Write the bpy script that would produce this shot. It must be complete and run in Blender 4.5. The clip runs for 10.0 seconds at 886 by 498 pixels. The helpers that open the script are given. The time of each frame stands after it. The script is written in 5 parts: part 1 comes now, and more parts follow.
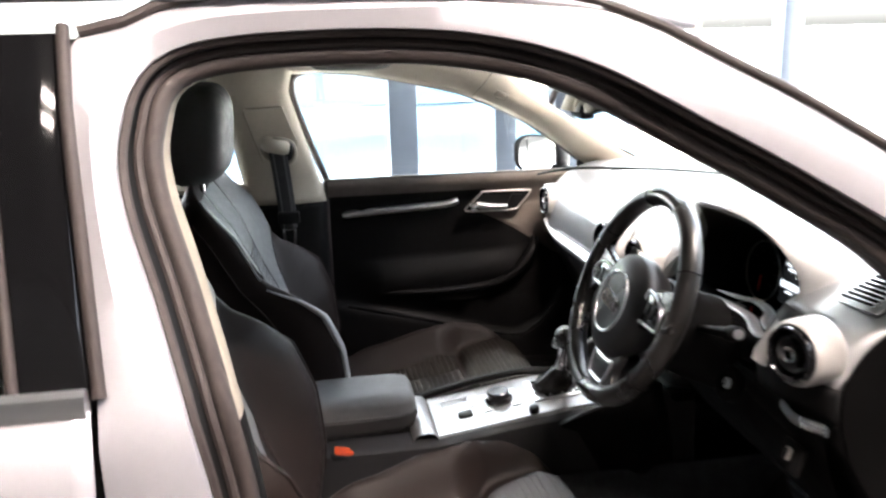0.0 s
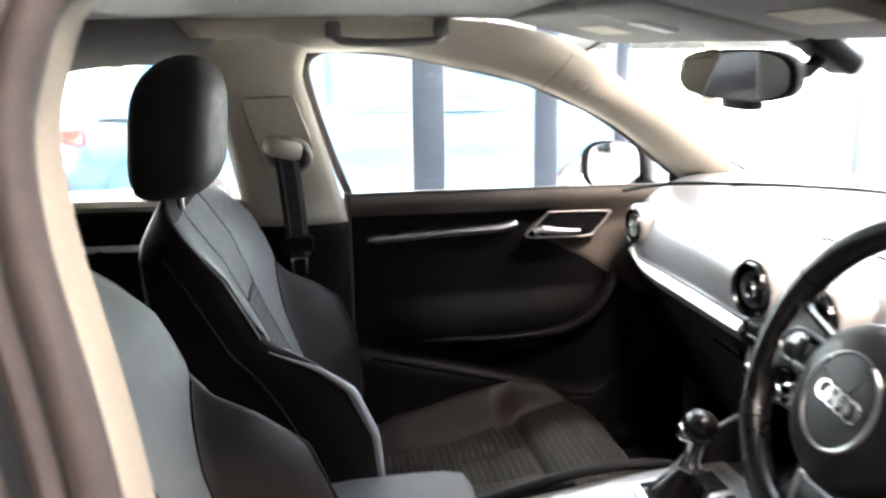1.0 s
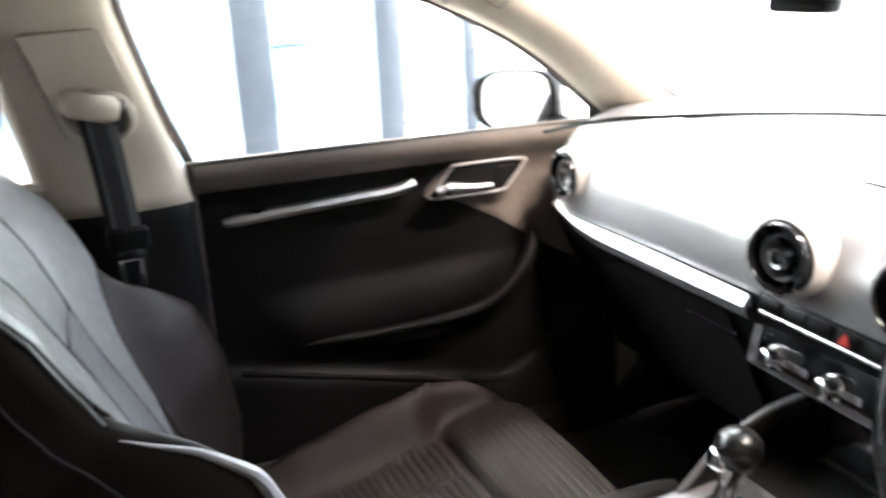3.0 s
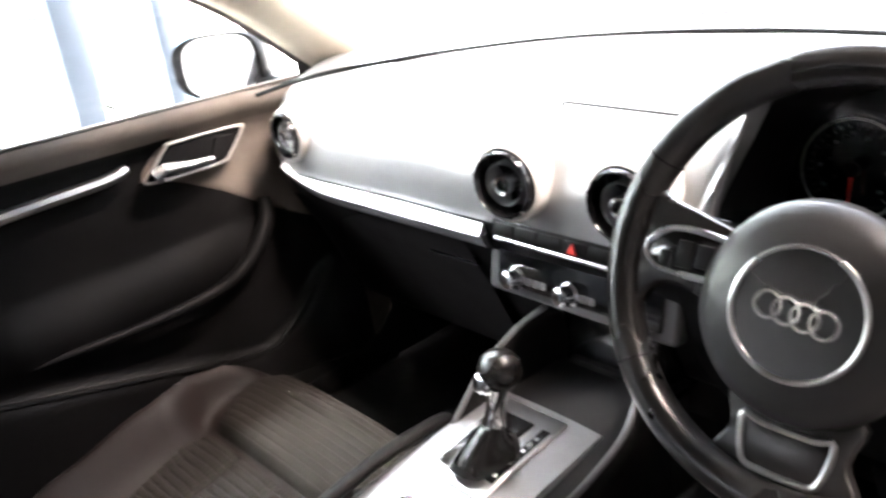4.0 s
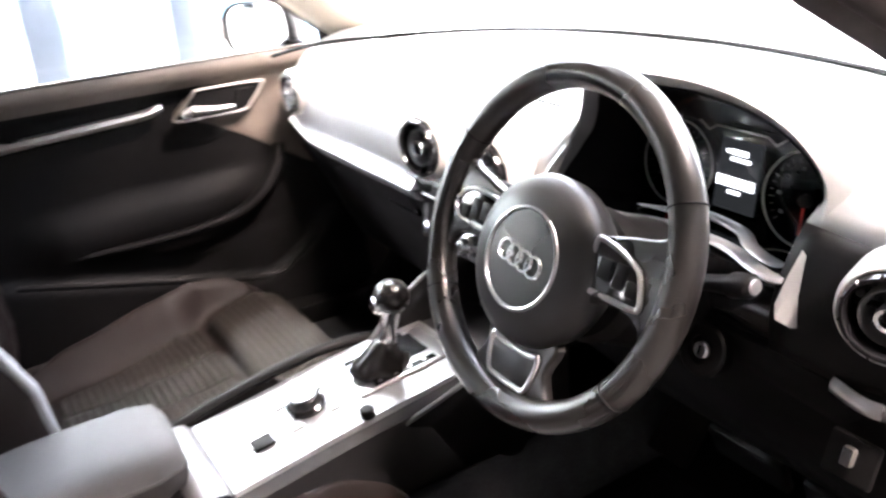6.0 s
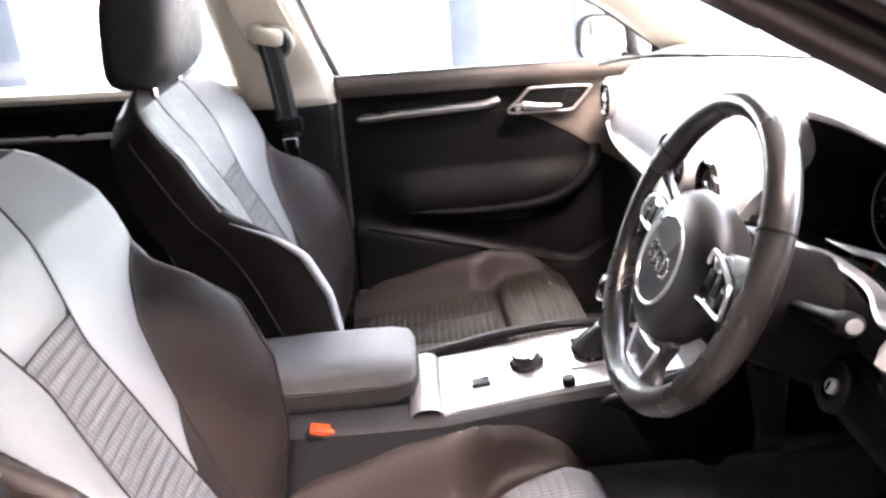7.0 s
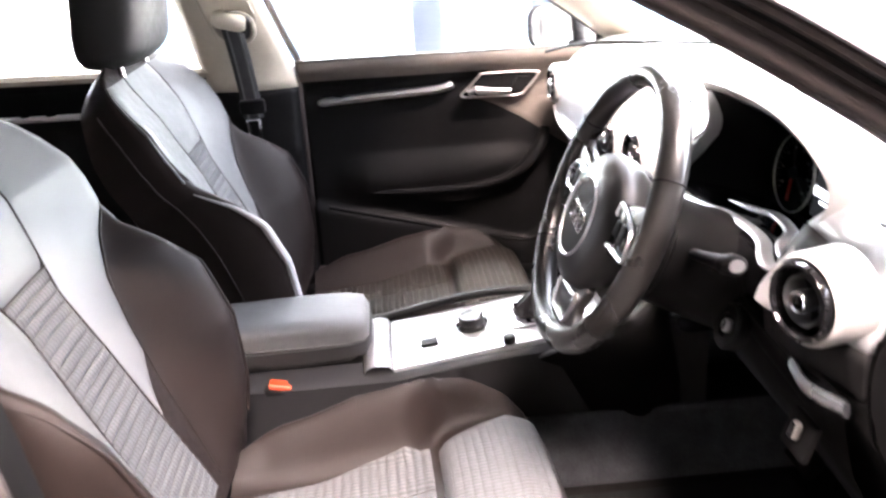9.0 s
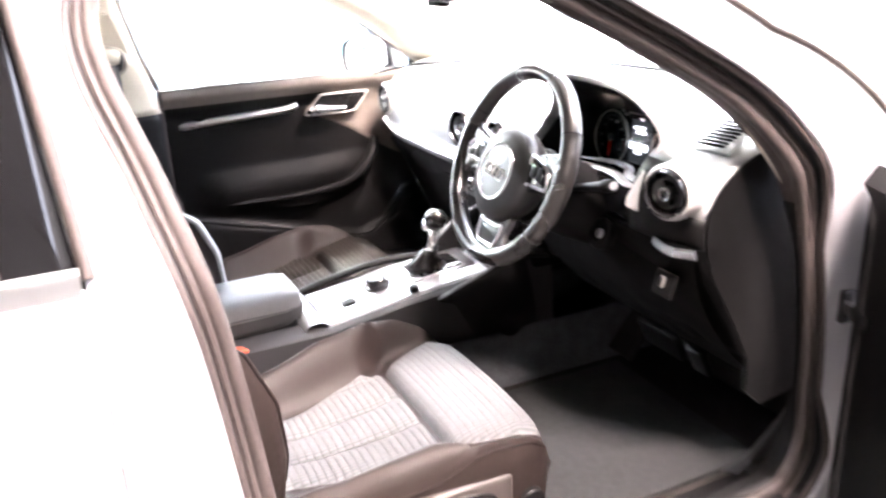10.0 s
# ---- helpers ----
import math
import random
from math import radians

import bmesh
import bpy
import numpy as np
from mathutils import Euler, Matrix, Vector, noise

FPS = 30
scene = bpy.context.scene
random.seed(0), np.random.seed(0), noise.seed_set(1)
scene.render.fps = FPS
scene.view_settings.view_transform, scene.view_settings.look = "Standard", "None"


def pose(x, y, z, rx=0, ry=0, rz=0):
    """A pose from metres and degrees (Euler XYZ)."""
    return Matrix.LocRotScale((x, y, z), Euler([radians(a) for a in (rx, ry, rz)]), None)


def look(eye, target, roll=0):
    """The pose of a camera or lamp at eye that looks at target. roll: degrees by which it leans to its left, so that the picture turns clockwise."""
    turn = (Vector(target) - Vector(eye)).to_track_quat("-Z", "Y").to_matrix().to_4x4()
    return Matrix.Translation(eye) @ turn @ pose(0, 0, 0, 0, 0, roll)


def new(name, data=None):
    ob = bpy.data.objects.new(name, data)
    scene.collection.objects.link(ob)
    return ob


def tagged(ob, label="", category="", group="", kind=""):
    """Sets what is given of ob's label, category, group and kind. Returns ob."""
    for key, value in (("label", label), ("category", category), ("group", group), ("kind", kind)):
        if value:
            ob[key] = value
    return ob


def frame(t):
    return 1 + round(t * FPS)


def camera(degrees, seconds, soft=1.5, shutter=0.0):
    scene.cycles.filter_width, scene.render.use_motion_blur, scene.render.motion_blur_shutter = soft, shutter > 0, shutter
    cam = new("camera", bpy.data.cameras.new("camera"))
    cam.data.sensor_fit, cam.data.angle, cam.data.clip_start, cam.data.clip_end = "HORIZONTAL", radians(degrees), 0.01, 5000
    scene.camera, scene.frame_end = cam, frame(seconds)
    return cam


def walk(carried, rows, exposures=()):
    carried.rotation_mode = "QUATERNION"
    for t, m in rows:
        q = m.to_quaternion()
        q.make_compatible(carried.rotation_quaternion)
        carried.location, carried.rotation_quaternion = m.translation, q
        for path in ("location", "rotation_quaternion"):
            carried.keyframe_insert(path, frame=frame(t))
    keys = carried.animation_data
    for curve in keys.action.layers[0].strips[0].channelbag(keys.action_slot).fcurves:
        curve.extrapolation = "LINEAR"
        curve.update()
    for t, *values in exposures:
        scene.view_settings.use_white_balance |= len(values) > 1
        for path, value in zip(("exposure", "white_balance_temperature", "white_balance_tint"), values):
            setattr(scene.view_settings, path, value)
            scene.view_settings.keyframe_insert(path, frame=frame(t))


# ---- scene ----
cam = camera(56.0, 10.0, soft=2.4, shutter=0.5)

PATH = [
    (0, (0.013, -1.629, 1.315), (0.318, 0.282, 0.812), -1.5),
    (0.5, (-0.030, -1.352, 1.284), (0.319, 0.557, 0.781), -1.5),
    (1, (-0.02, -1.072, 1.225), (0.286, 0.849, 0.757), -0.7),
    (1.5, (0.080, -0.876, 1.192), (0.220, 1.057, 0.710), -1.1),
    (2, (0.018, -0.680, 1.186), (0.244, 1.232, 0.647), 0.0),
    (2.2, (-0.012, -0.632, 1.174), (0.280, 1.276, 0.643), 0.2),
    (3.3, (-0.071, -0.617, 1.196), (0.82, 1.035, 0.505), -3.9),
    (3.5, (-0.071, -0.61, 1.197), (0.925, 0.968, 0.478), -4.9),
    (4, (-0.057, -0.605, 1.191), (1.149, 0.79, 0.416), -6.8),
    (4.5, (-0.06, -0.626, 1.198), (1.278, 0.622, 0.391), -7.0),
    (5, (-0.083, -0.689, 1.217), (1.31, 0.489, 0.398), -5.9),
    (5.2, (-0.08, -0.726, 1.219), (1.305, 0.461, 0.398), -5.2),
    (6.3, (0.095, -1.056, 1.229), (0.774, 0.644, 0.424), -3.3),
    (6.5, (0.133, -1.108, 1.231), (0.619, 0.662, 0.437), -2.9),
    (7, (0.233, -1.222, 1.250), (0.279, 0.634, 0.508), -3.9),
    (7.5, (0.308, -1.238, 1.270), (0.279, 0.628, 0.55), -3.8),
    (8, (0.331, -1.241, 1.264), (0.285, 0.641, 0.588), -3.75),
    (8.5, (0.316, -1.262, 1.264), (0.300, 0.622, 0.594), -3.1),
    (9, (0.265, -1.344, 1.24), (0.377, 0.506, 0.489), -3.2),
    (9.5, (0.071, -1.504, 1.246), (0.49, 0.313, 0.524), -3.3),
    (10, (-0.213, -1.662, 1.268), (0.573, 0.043, 0.578), -2.4),
]
walk(cam, [(t, look(eye, target, roll)) for t, eye, target, roll in PATH],
     [(0, 5.1, 6350, 11), (1.0, 5.05, 6400, 11), (1.5, 5.05, 6400, 10), (2.2, 5.25, 6450, 9), (3.3, 5.85, 6450, 12), (5.2, 6.2, 6450, 14), (6.5, 6.52, 6450, 19), (8.5, 6.62, 6450, 21), (9.2, 6.55, 6450, 19), (10, 7.15, 6350, 18)])

# ---- light ----
world = bpy.data.worlds.new("sky")
scene.world = world
world.use_nodes = True
wn = world.node_tree
sky = wn.nodes.new("ShaderNodeTexSky")
sky.sky_type, sky.sun_disc = "NISHITA", False
sky.sun_elevation, sky.sun_rotation = radians(68), radians(-49)
sky.air_density, sky.dust_density, sky.ozone_density = 0.8, 6.0, 0.5
haze = wn.nodes.new("ShaderNodeHueSaturation")
haze.inputs["Saturation"].default_value = 0.35
wn.links.new(sky.outputs["Color"], haze.inputs["Color"])
wn.links.new(haze.outputs["Color"], wn.nodes["Background"].inputs["Color"])
wn.nodes["Background"].inputs["Strength"].default_value = 0.15

sun_data = bpy.data.lights.new("sun", "SUN")
sun_data.energy, sun_data.angle, sun_data.color = 5.0, radians(10), (1.0, 0.97, 0.93)
sun = new("sun", sun_data)
sun.matrix_world = look((-3.0, 2.6, 10.0), (0, 0, 0))


# ---- materials ----
def material(name, base, rough=0.5, metal=0.0, scale=40.0, vary=0.15, bump=0.0, bump_scale=400.0, coat=0.0, spec=0.5, emit=0.0, wear=0.18):
    m = bpy.data.materials.new(name)
    m.use_nodes = True
    n, k = m.node_tree.nodes, m.node_tree.links
    p = n["Principled BSDF"]
    p.inputs["Roughness"].default_value, p.inputs["Metallic"].default_value = rough, metal
    p.inputs["Coat Roughness"].default_value = max(0.03, rough * 0.8)
    p.inputs["Coat Weight"].default_value, p.inputs["Specular IOR Level"].default_value = coat, spec
    at = n.new("ShaderNodeTexCoord")
    big, fine = n.new("ShaderNodeTexNoise"), n.new("ShaderNodeTexNoise")
    big.inputs["Scale"].default_value, big.inputs["Detail"].default_value = scale * 0.12, 4
    fine.inputs["Scale"].default_value, fine.inputs["Detail"].default_value = scale, 6
    both = n.new("ShaderNodeMath")
    both.operation = "ADD"
    ramp = n.new("ShaderNodeMapRange")
    ramp.inputs["From Min"].default_value, ramp.inputs["From Max"].default_value = 0.6, 1.4
    mix = n.new("ShaderNodeMix")
    mix.data_type = "RGBA"
    mix.inputs["A"].default_value = (*[c * (1 - vary) for c in base], 1)
    mix.inputs["B"].default_value = (*[min(1, c * (1 + vary)) for c in base], 1)
    for tex in (big, fine):
        k.new(at.outputs["Object"], tex.inputs["Vector"])
    k.new(big.outputs["Fac"], both.inputs[0])
    k.new(fine.outputs["Fac"], both.inputs[1])
    k.new(both.outputs[0], ramp.inputs["Value"])
    k.new(ramp.outputs["Result"], mix.inputs["Factor"])
    k.new(mix.outputs["Result"], p.inputs["Base Color"])
    rr = n.new("ShaderNodeMapRange")
    rr.inputs["From Min"].default_value, rr.inputs["From Max"].default_value = 0.3, 0.7
    rr.inputs["To Min"].default_value, rr.inputs["To Max"].default_value = max(0.02, rough * (1 - wear)), min(1, rough * (1 + wear))
    k.new(big.outputs["Fac"], rr.inputs["Value"])
    k.new(rr.outputs["Result"], p.inputs["Roughness"])
    if bump:
        tex, b = n.new("ShaderNodeTexNoise"), n.new("ShaderNodeBump")
        tex.inputs["Scale"].default_value, tex.inputs["Detail"].default_value = bump_scale, 2
        b.inputs["Strength"].default_value, b.inputs["Distance"].default_value = bump, 0.001
        k.new(at.outputs["Object"], tex.inputs["Vector"])
        k.new(tex.outputs["Fac"], b.inputs["Height"])
        k.new(b.outputs["Normal"], p.inputs["Normal"])
    if emit:
        p.inputs["Emission Color"].default_value, p.inputs["Emission Strength"].default_value = (*base, 1), emit
    return m


def glass_material(name, tint, rough=0.0, clear=0.92):
    m = bpy.data.materials.new(name)
    m.use_nodes = True
    n, k = m.node_tree.nodes, m.node_tree.links
    n.remove(n["Principled BSDF"])
    see, shine, mix, lw = n.new("ShaderNodeBsdfTransparent"), n.new("ShaderNodeBsdfGlossy"), n.new("ShaderNodeMixShader"), n.new("ShaderNodeLayerWeight")
    power, gain = n.new("ShaderNodeMath"), n.new("ShaderNodeMath")
    power.operation, gain.operation = "POWER", "MULTIPLY_ADD"
    power.inputs[1].default_value, gain.inputs[1].default_value, gain.inputs[2].default_value = 5.0, 0.9, 0.05
    lw.inputs["Blend"].default_value = 0.5
    see.inputs["Color"].default_value = (*tint, 1)
    shine.inputs["Roughness"].default_value = 0.02
    k.new(lw.outputs["Facing"], power.inputs[0])
    k.new(power.outputs[0], gain.inputs[0])
    k.new(gain.outputs[0], mix.inputs["Fac"])
    k.new(see.outputs[0], mix.inputs[1])
    k.new(shine.outputs[0], mix.inputs[2])
    k.new(mix.outputs[0], n["Material Output"].inputs["Surface"])
    return m


PAINT = material("silver_paint", (0.42, 0.415, 0.44), 0.34, 0.4, 900, 0.03, coat=0.5, wear=0.03)
PLASTIC = material("black_grained_plastic", (0.0055, 0.0053, 0.0055), 0.5, 0, 60, 0.2, bump=0.08, bump_scale=900, spec=0.12)
# Darker PLASTIC copy: shade on the lower dash and end caps is painted in.
SHADEPLASTIC = material("shaded_black_dash_plastic", (0.0032, 0.0031, 0.0032), 0.6, 0, 60, 0.2, bump=0.08, bump_scale=900, spec=0.10)
# Black dash cover painted light grey to hold the windscreen's light.
LITSOFT = material("lit_soft_touch_dashboard", (0.24, 0.24, 0.242), 0.32, 0, 50, 0.06, bump=0.04, bump_scale=1100, spec=1.0, wear=0.05, coat=1.0)
DOORTOP = material("brown_grey_door_trim", (0.112, 0.094, 0.080), 0.5, 0, 50, 0.15, bump=0.06, bump_scale=1000, spec=0.35)
GLOSS = material("gloss_black", (0.008, 0.008, 0.009), 0.12, 0, 80, 0.2, coat=0.3)
RUBBER = material("rubber_seal", (0.040, 0.0320, 0.0300), 0.6, 0, 80, 0.25, bump=0.06, bump_scale=700, spec=0.3)
CREAM = material("light_pillar_fabric", (0.46, 0.415, 0.335), 0.85, 0, 500, 0.08, bump=0.3, bump_scale=1400)
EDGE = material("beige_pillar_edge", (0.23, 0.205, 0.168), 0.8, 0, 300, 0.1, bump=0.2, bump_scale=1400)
SKYGLASS = material("sky_reflecting_glass", (0.13, 0.15, 0.165), 0.12, 0.4, 30, 0.1)
LINING = material("grey_headliner_fabric", (0.19, 0.184, 0.174), 0.9, 0, 500, 0.08, bump=0.35, bump_scale=1400)
FABRIC = material("dark_seat_fabric", (0.0122, 0.0085, 0.0075), 0.52, 0, 700, 0.2, bump=0.15, bump_scale=1300, spec=0.15)
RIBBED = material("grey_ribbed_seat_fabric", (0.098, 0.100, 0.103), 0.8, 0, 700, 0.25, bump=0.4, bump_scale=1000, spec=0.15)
# Darker copy of RIBBED: the passenger cushion's shade is put into its colour.
SHADERIB = material("shaded_ribbed_seat_fabric", (0.028, 0.0235, 0.0195), 0.8, 0, 700, 0.3, bump=0.4, bump_scale=1000, spec=0.15)
WING = material("smooth_grey_seat_cloth", (0.108, 0.110, 0.111), 0.45, 0, 500, 0.1, bump=0.05, bump_scale=1500, spec=0.6)
HEAD = material("dark_grey_headrest_cloth", (0.026, 0.026, 0.026), 0.62, 0, 500, 0.1, bump=0.06, bump_scale=1500, spec=0.25)
DIM = material("unlit_gauge_print", (0.08, 0.08, 0.08), 0.5, 0, 60, 0.05)
ARM = material("grey_armrest_cloth", (0.10, 0.099, 0.098), 0.62, 0, 500, 0.12, bump=0.15, bump_scale=1300, spec=0.3)
# ARM's cloth darkened: shade on the armrest's sides is put into the colour.
ARMSHADE = material("shaded_armrest_cloth", (0.030, 0.029, 0.029), 0.6, 0, 500, 0.12, bump=0.12, bump_scale=1300, spec=0.25)
PILLAR = material("black_pillar_film", (0.004, 0.004, 0.0045), 0.08, 0, 60, 0.1, spec=0.25)
SIDEPLASTIC = material("dark_grey_grained_plastic", (0.017, 0.0165, 0.0175), 0.5, 0, 60, 0.15, bump=0.08, bump_scale=900, spec=0.3)
TUNNEL = material("blue_grey_tunnel_carpet", (0.055, 0.056, 0.061), 0.95, 0, 300, 0.35, bump=0.5, bump_scale=900, spec=0.05)
MAT = material("dark_green_grey_mat", (0.018, 0.0185, 0.019), 0.9, 0, 60, 0.3, bump=0.5, bump_scale=700, spec=0.1)
# Bright grey for the windscreen's highlight painted along a bolster ridge.
RIDGELIGHT = material("ridge_highlight", (0.42, 0.42, 0.42), 0.4, 0, 300, 0.1, bump=0.1, bump_scale=900)
LEATHER = material("worn_black_leather", (0.0095, 0.0086, 0.0082), 0.28, 0, 60, 0.12, bump=0.03, bump_scale=1500, wear=0.15, spec=0.7)
HUBPAD = material("satin_grey_black_hub", (0.017, 0.0165, 0.017), 0.42, 0, 60, 0.08, bump=0.04, bump_scale=1200, spec=0.6)
METAL = material("satin_aluminium", (0.72, 0.72, 0.73), 0.28, 1.0, 60, 0.04, wear=0.05)
CHROME = material("chrome", (0.8, 0.8, 0.8), 0.1, 1.0, 100, 0.04)
SATIN = material("bronze_satin_metal", (0.50, 0.47, 0.44), 0.38, 0.9, 200, 0.06)
BEZEL = material("satin_silver_bezel", (0.42, 0.41, 0.395), 0.34, 0.15, 200, 0.05, spec=0.7)
STITCH = material("dark_thread", (0.045, 0.044, 0.043), 0.8, 0, 300, 0.2)
STRIP = material("brushed_aluminium_strip", (0.72, 0.72, 0.73), 0.42, 0.65, 90, 0.05, wear=0.08)
BAND = material("dark_grey_satin_trim", (0.075, 0.075, 0.077), 0.42, 0, 120, 0.1, spec=0.5)
SHIELD = material("dark_brown_seat_plastic", (0.030, 0.025, 0.023), 0.5, 0, 80, 0.15, bump=0.06, bump_scale=900, spec=0.3)
SEAM = material("dark_sewn_seam", (0.020, 0.017, 0.016), 0.7, 0, 300, 0.2)
CONSOLE = material("silver_grey_console", (0.30, 0.30, 0.31), 0.35, 0.6, 200, 0.08)
CARPET = material("dark_carpet", (0.016, 0.0145, 0.0138), 0.95, 0, 300, 0.35, bump=0.5, bump_scale=900, spec=0.05)
ORANGE = material("orange_plastic", (0.50, 0.055, 0.012), 0.35, 0, 60, 0.08)
RED = material("red_plastic", (0.6, 0.03, 0.02), 0.35, 0, 60, 0.08)
WHITE = material("white_print", (0.75, 0.75, 0.75), 0.5, 0, 60, 0.05)
SCREEN = material("lit_display_bars", (0.055, 0.058, 0.062), 0.4, 0, 60, 0.05, emit=1.2)
PANEL = material("faintly_lit_panel", (0.003, 0.0033, 0.0036), 0.4, 0, 60, 0.05, emit=0.12, spec=0.05)
MIRROR = material("mirror_glass", (0.8, 0.8, 0.8), 0.02, 1.0, 20, 0.01)
WEBBING = material("seat_belt_webbing", (0.018, 0.018, 0.019), 0.7, 0, 300, 0.2, bump=0.8, bump_scale=1200)
GLASS = glass_material("clear_glass", (0.93, 0.95, 0.94))
DARKGLASS = glass_material("tinted_glass", (0.08, 0.09, 0.09))
TILE = material("grey_floor_tile", (0.06, 0.06, 0.06), 0.35, 0, 8, 0.1)
WALLPAINT = material("grey_wall_paint", (0.035, 0.034, 0.033), 0.8, 0, 12, 0.05, bump=0.2, bump_scale=200)
POST = material("grey_blue_steel", (0.055, 0.071, 0.093), 0.45, 0.2, 20, 0.12)
LAMP = material("lit_panel", (1.0, 0.85, 0.75), 0.5, 0, 10, 0.01, emit=12.0)
TARMAC = material("pale_concrete_paving", (0.52, 0.51, 0.50), 0.9, 0, 60, 0.3, bump=0.8, bump_scale=150)
BLUEPAINT = material("pale_blue_car_paint", (0.075, 0.155, 0.235), 0.25, 0.4, 200, 0.05, coat=0.6, wear=0.03)
BLACKPAINT = material("black_car_paint", (0.012, 0.012, 0.014), 0.2, 0, 200, 0.1, coat=0.6, wear=0.03)
WHITEPAINT = material("white_car_paint", (0.75, 0.75, 0.76), 0.25, 0, 200, 0.04, coat=0.6, wear=0.03)
BARK = material("bark", (0.10, 0.075, 0.05), 0.9, 0, 30, 0.4, bump=1.0, bump_scale=60)
LEAF = material("leaves", (0.07, 0.11, 0.03), 0.6, 0, 12, 0.45)


def weave(m, scale, depth):
    """Fine dark lines across a ribbed cloth, so that it reads as small squares."""
    n, k = m.node_tree.nodes, m.node_tree.links
    p, mix = n["Principled BSDF"], n.new("ShaderNodeMix")
    at, wave = n.new("ShaderNodeTexCoord"), n.new("ShaderNodeTexWave")
    wave.bands_direction = "Y"
    wave.inputs["Scale"].default_value, wave.inputs["Distortion"].default_value = scale, 0.6
    mix.data_type, mix.blend_type = "RGBA", "MULTIPLY"
    mix.inputs["Factor"].default_value = depth
    source = p.inputs["Base Color"].links[0].from_socket
    k.new(at.outputs["Object"], wave.inputs["Vector"])
    k.new(source, mix.inputs["A"])
    k.new(wave.outputs["Color"], mix.inputs["B"])
    k.new(mix.outputs["Result"], p.inputs["Base Color"])


weave(RIBBED, 40, 0.4)
weave(SHADERIB, 40, 0.5)

# ---- mesh helpers ----
INVERSE = {}


def finish(name, bm, mat, parent=None, label="", smooth=40):
    me = bpy.data.meshes.new(name)
    bmesh.ops.recalc_face_normals(bm, faces=bm.faces)
    bm.to_mesh(me)
    bm.free()
    me.materials.append(mat)
    me.polygons.foreach_set("use_smooth", [True] * len(me.polygons))
    me.set_sharp_from_angle(angle=radians(smooth))
    ob = new(name, me)
    if parent:
        ob.parent = parent
        ob.matrix_parent_inverse = INVERSE.get(parent.name, Matrix())
    if label:
        ob["label"] = label
    return ob


part = finish


def thing(name, at, label, category, group=""):
    """An Empty at a thing's base, for parts that are built in place."""
    ob = new(name)
    ob.location = at
    INVERSE[ob.name] = Matrix.Translation(at).inverted()
    return tagged(ob, label, category, group)


def shell(ob, thick, offset=0.0):
    s = ob.modifiers.new("thickness", "SOLIDIFY")
    s.thickness, s.offset = thick, offset
    return ob


def rows_mesh(rows, close_rows=False, close_cols=False, caps=False, bm=None):
    """A mesh from rows of points, joined into quads."""
    bm = bm or bmesh.new()
    vs = [[bm.verts.new(p) for p in row] for row in rows]
    nr, nc = len(vs), len(vs[0])
    for i in range(nr if close_rows else nr - 1):
        for j in range(nc if close_cols else nc - 1):
            a, b = vs[i], vs[(i + 1) % nr]
            bm.faces.new((a[j], a[(j + 1) % nc], b[(j + 1) % nc], b[j]))
    if caps:
        bm.faces.new(vs[0])
        bm.faces.new(vs[-1])
    return bm


def smooth_path(points, n, closed=False):
    """Catmull-Rom through the points, n steps a span."""
    pts = [Vector(p) for p in points]
    m, out = len(pts), []
    for i in range(m if closed else m - 1):
        if closed:
            a, b, c, d = (pts[(i + q) % m] for q in (-1, 0, 1, 2))
        else:
            a, b, c, d = pts[max(0, i - 1)], pts[i], pts[i + 1], pts[min(m - 1, i + 2)]
        for q in range(n):
            t = q / n
            out.append(0.5 * ((2 * b) + (c - a) * t + (2 * a - 5 * b + 4 * c - d) * t * t + (3 * b - a - 3 * c + d) * t ** 3))
    if not closed:
        out.append(pts[-1])
    return out


def tube(points, r, n=8, closed=False, flat=1.0, up=(0, 0, 1), bm=None, taper=None):
    """A rod along the points; flat squeezes it along up."""
    pts, rows, up = [Vector(p) for p in points], [], Vector(up)
    m = len(pts)
    for i, p in enumerate(pts):
        a, b = (pts[i - 1], pts[(i + 1) % m]) if closed else (pts[max(0, i - 1)], pts[min(m - 1, i + 1)])
        d = (b - a).normalized()
        s = d.cross(up)
        s = s.normalized() if s.length > 1e-4 else Vector((1, 0, 0))
        u = s.cross(d).normalized()
        rr = r * (taper[i] if taper else 1)
        rows.append([p + s * math.cos(2 * math.pi * q / n) * rr + u * math.sin(2 * math.pi * q / n) * rr * flat for q in range(n)])
    return rows_mesh(rows, close_rows=closed, close_cols=True, caps=not closed, bm=bm)


def rbox(m, sx, sy, sz, bevel=0.004, seg=2, bm=None):
    b = bmesh.new()
    bmesh.ops.create_cube(b, size=1)
    bmesh.ops.scale(b, vec=(sx, sy, sz), verts=b.verts)
    if bevel:
        bmesh.ops.bevel(b, geom=b.edges[:], offset=min(bevel, 0.45 * min(sx, sy, sz)), segments=seg, affect="EDGES", profile=0.5)
    bmesh.ops.transform(b, matrix=m, verts=b.verts)
    return b


def lathe(profile, m, n=32):
    """Turns (radius, height) pairs round the local z."""
    rows = [[m @ Vector((r * math.cos(2 * math.pi * q / n), r * math.sin(2 * math.pi * q / n), h)) for q in range(n)] for r, h in profile]
    return rows_mesh(rows, close_cols=True, caps=True)


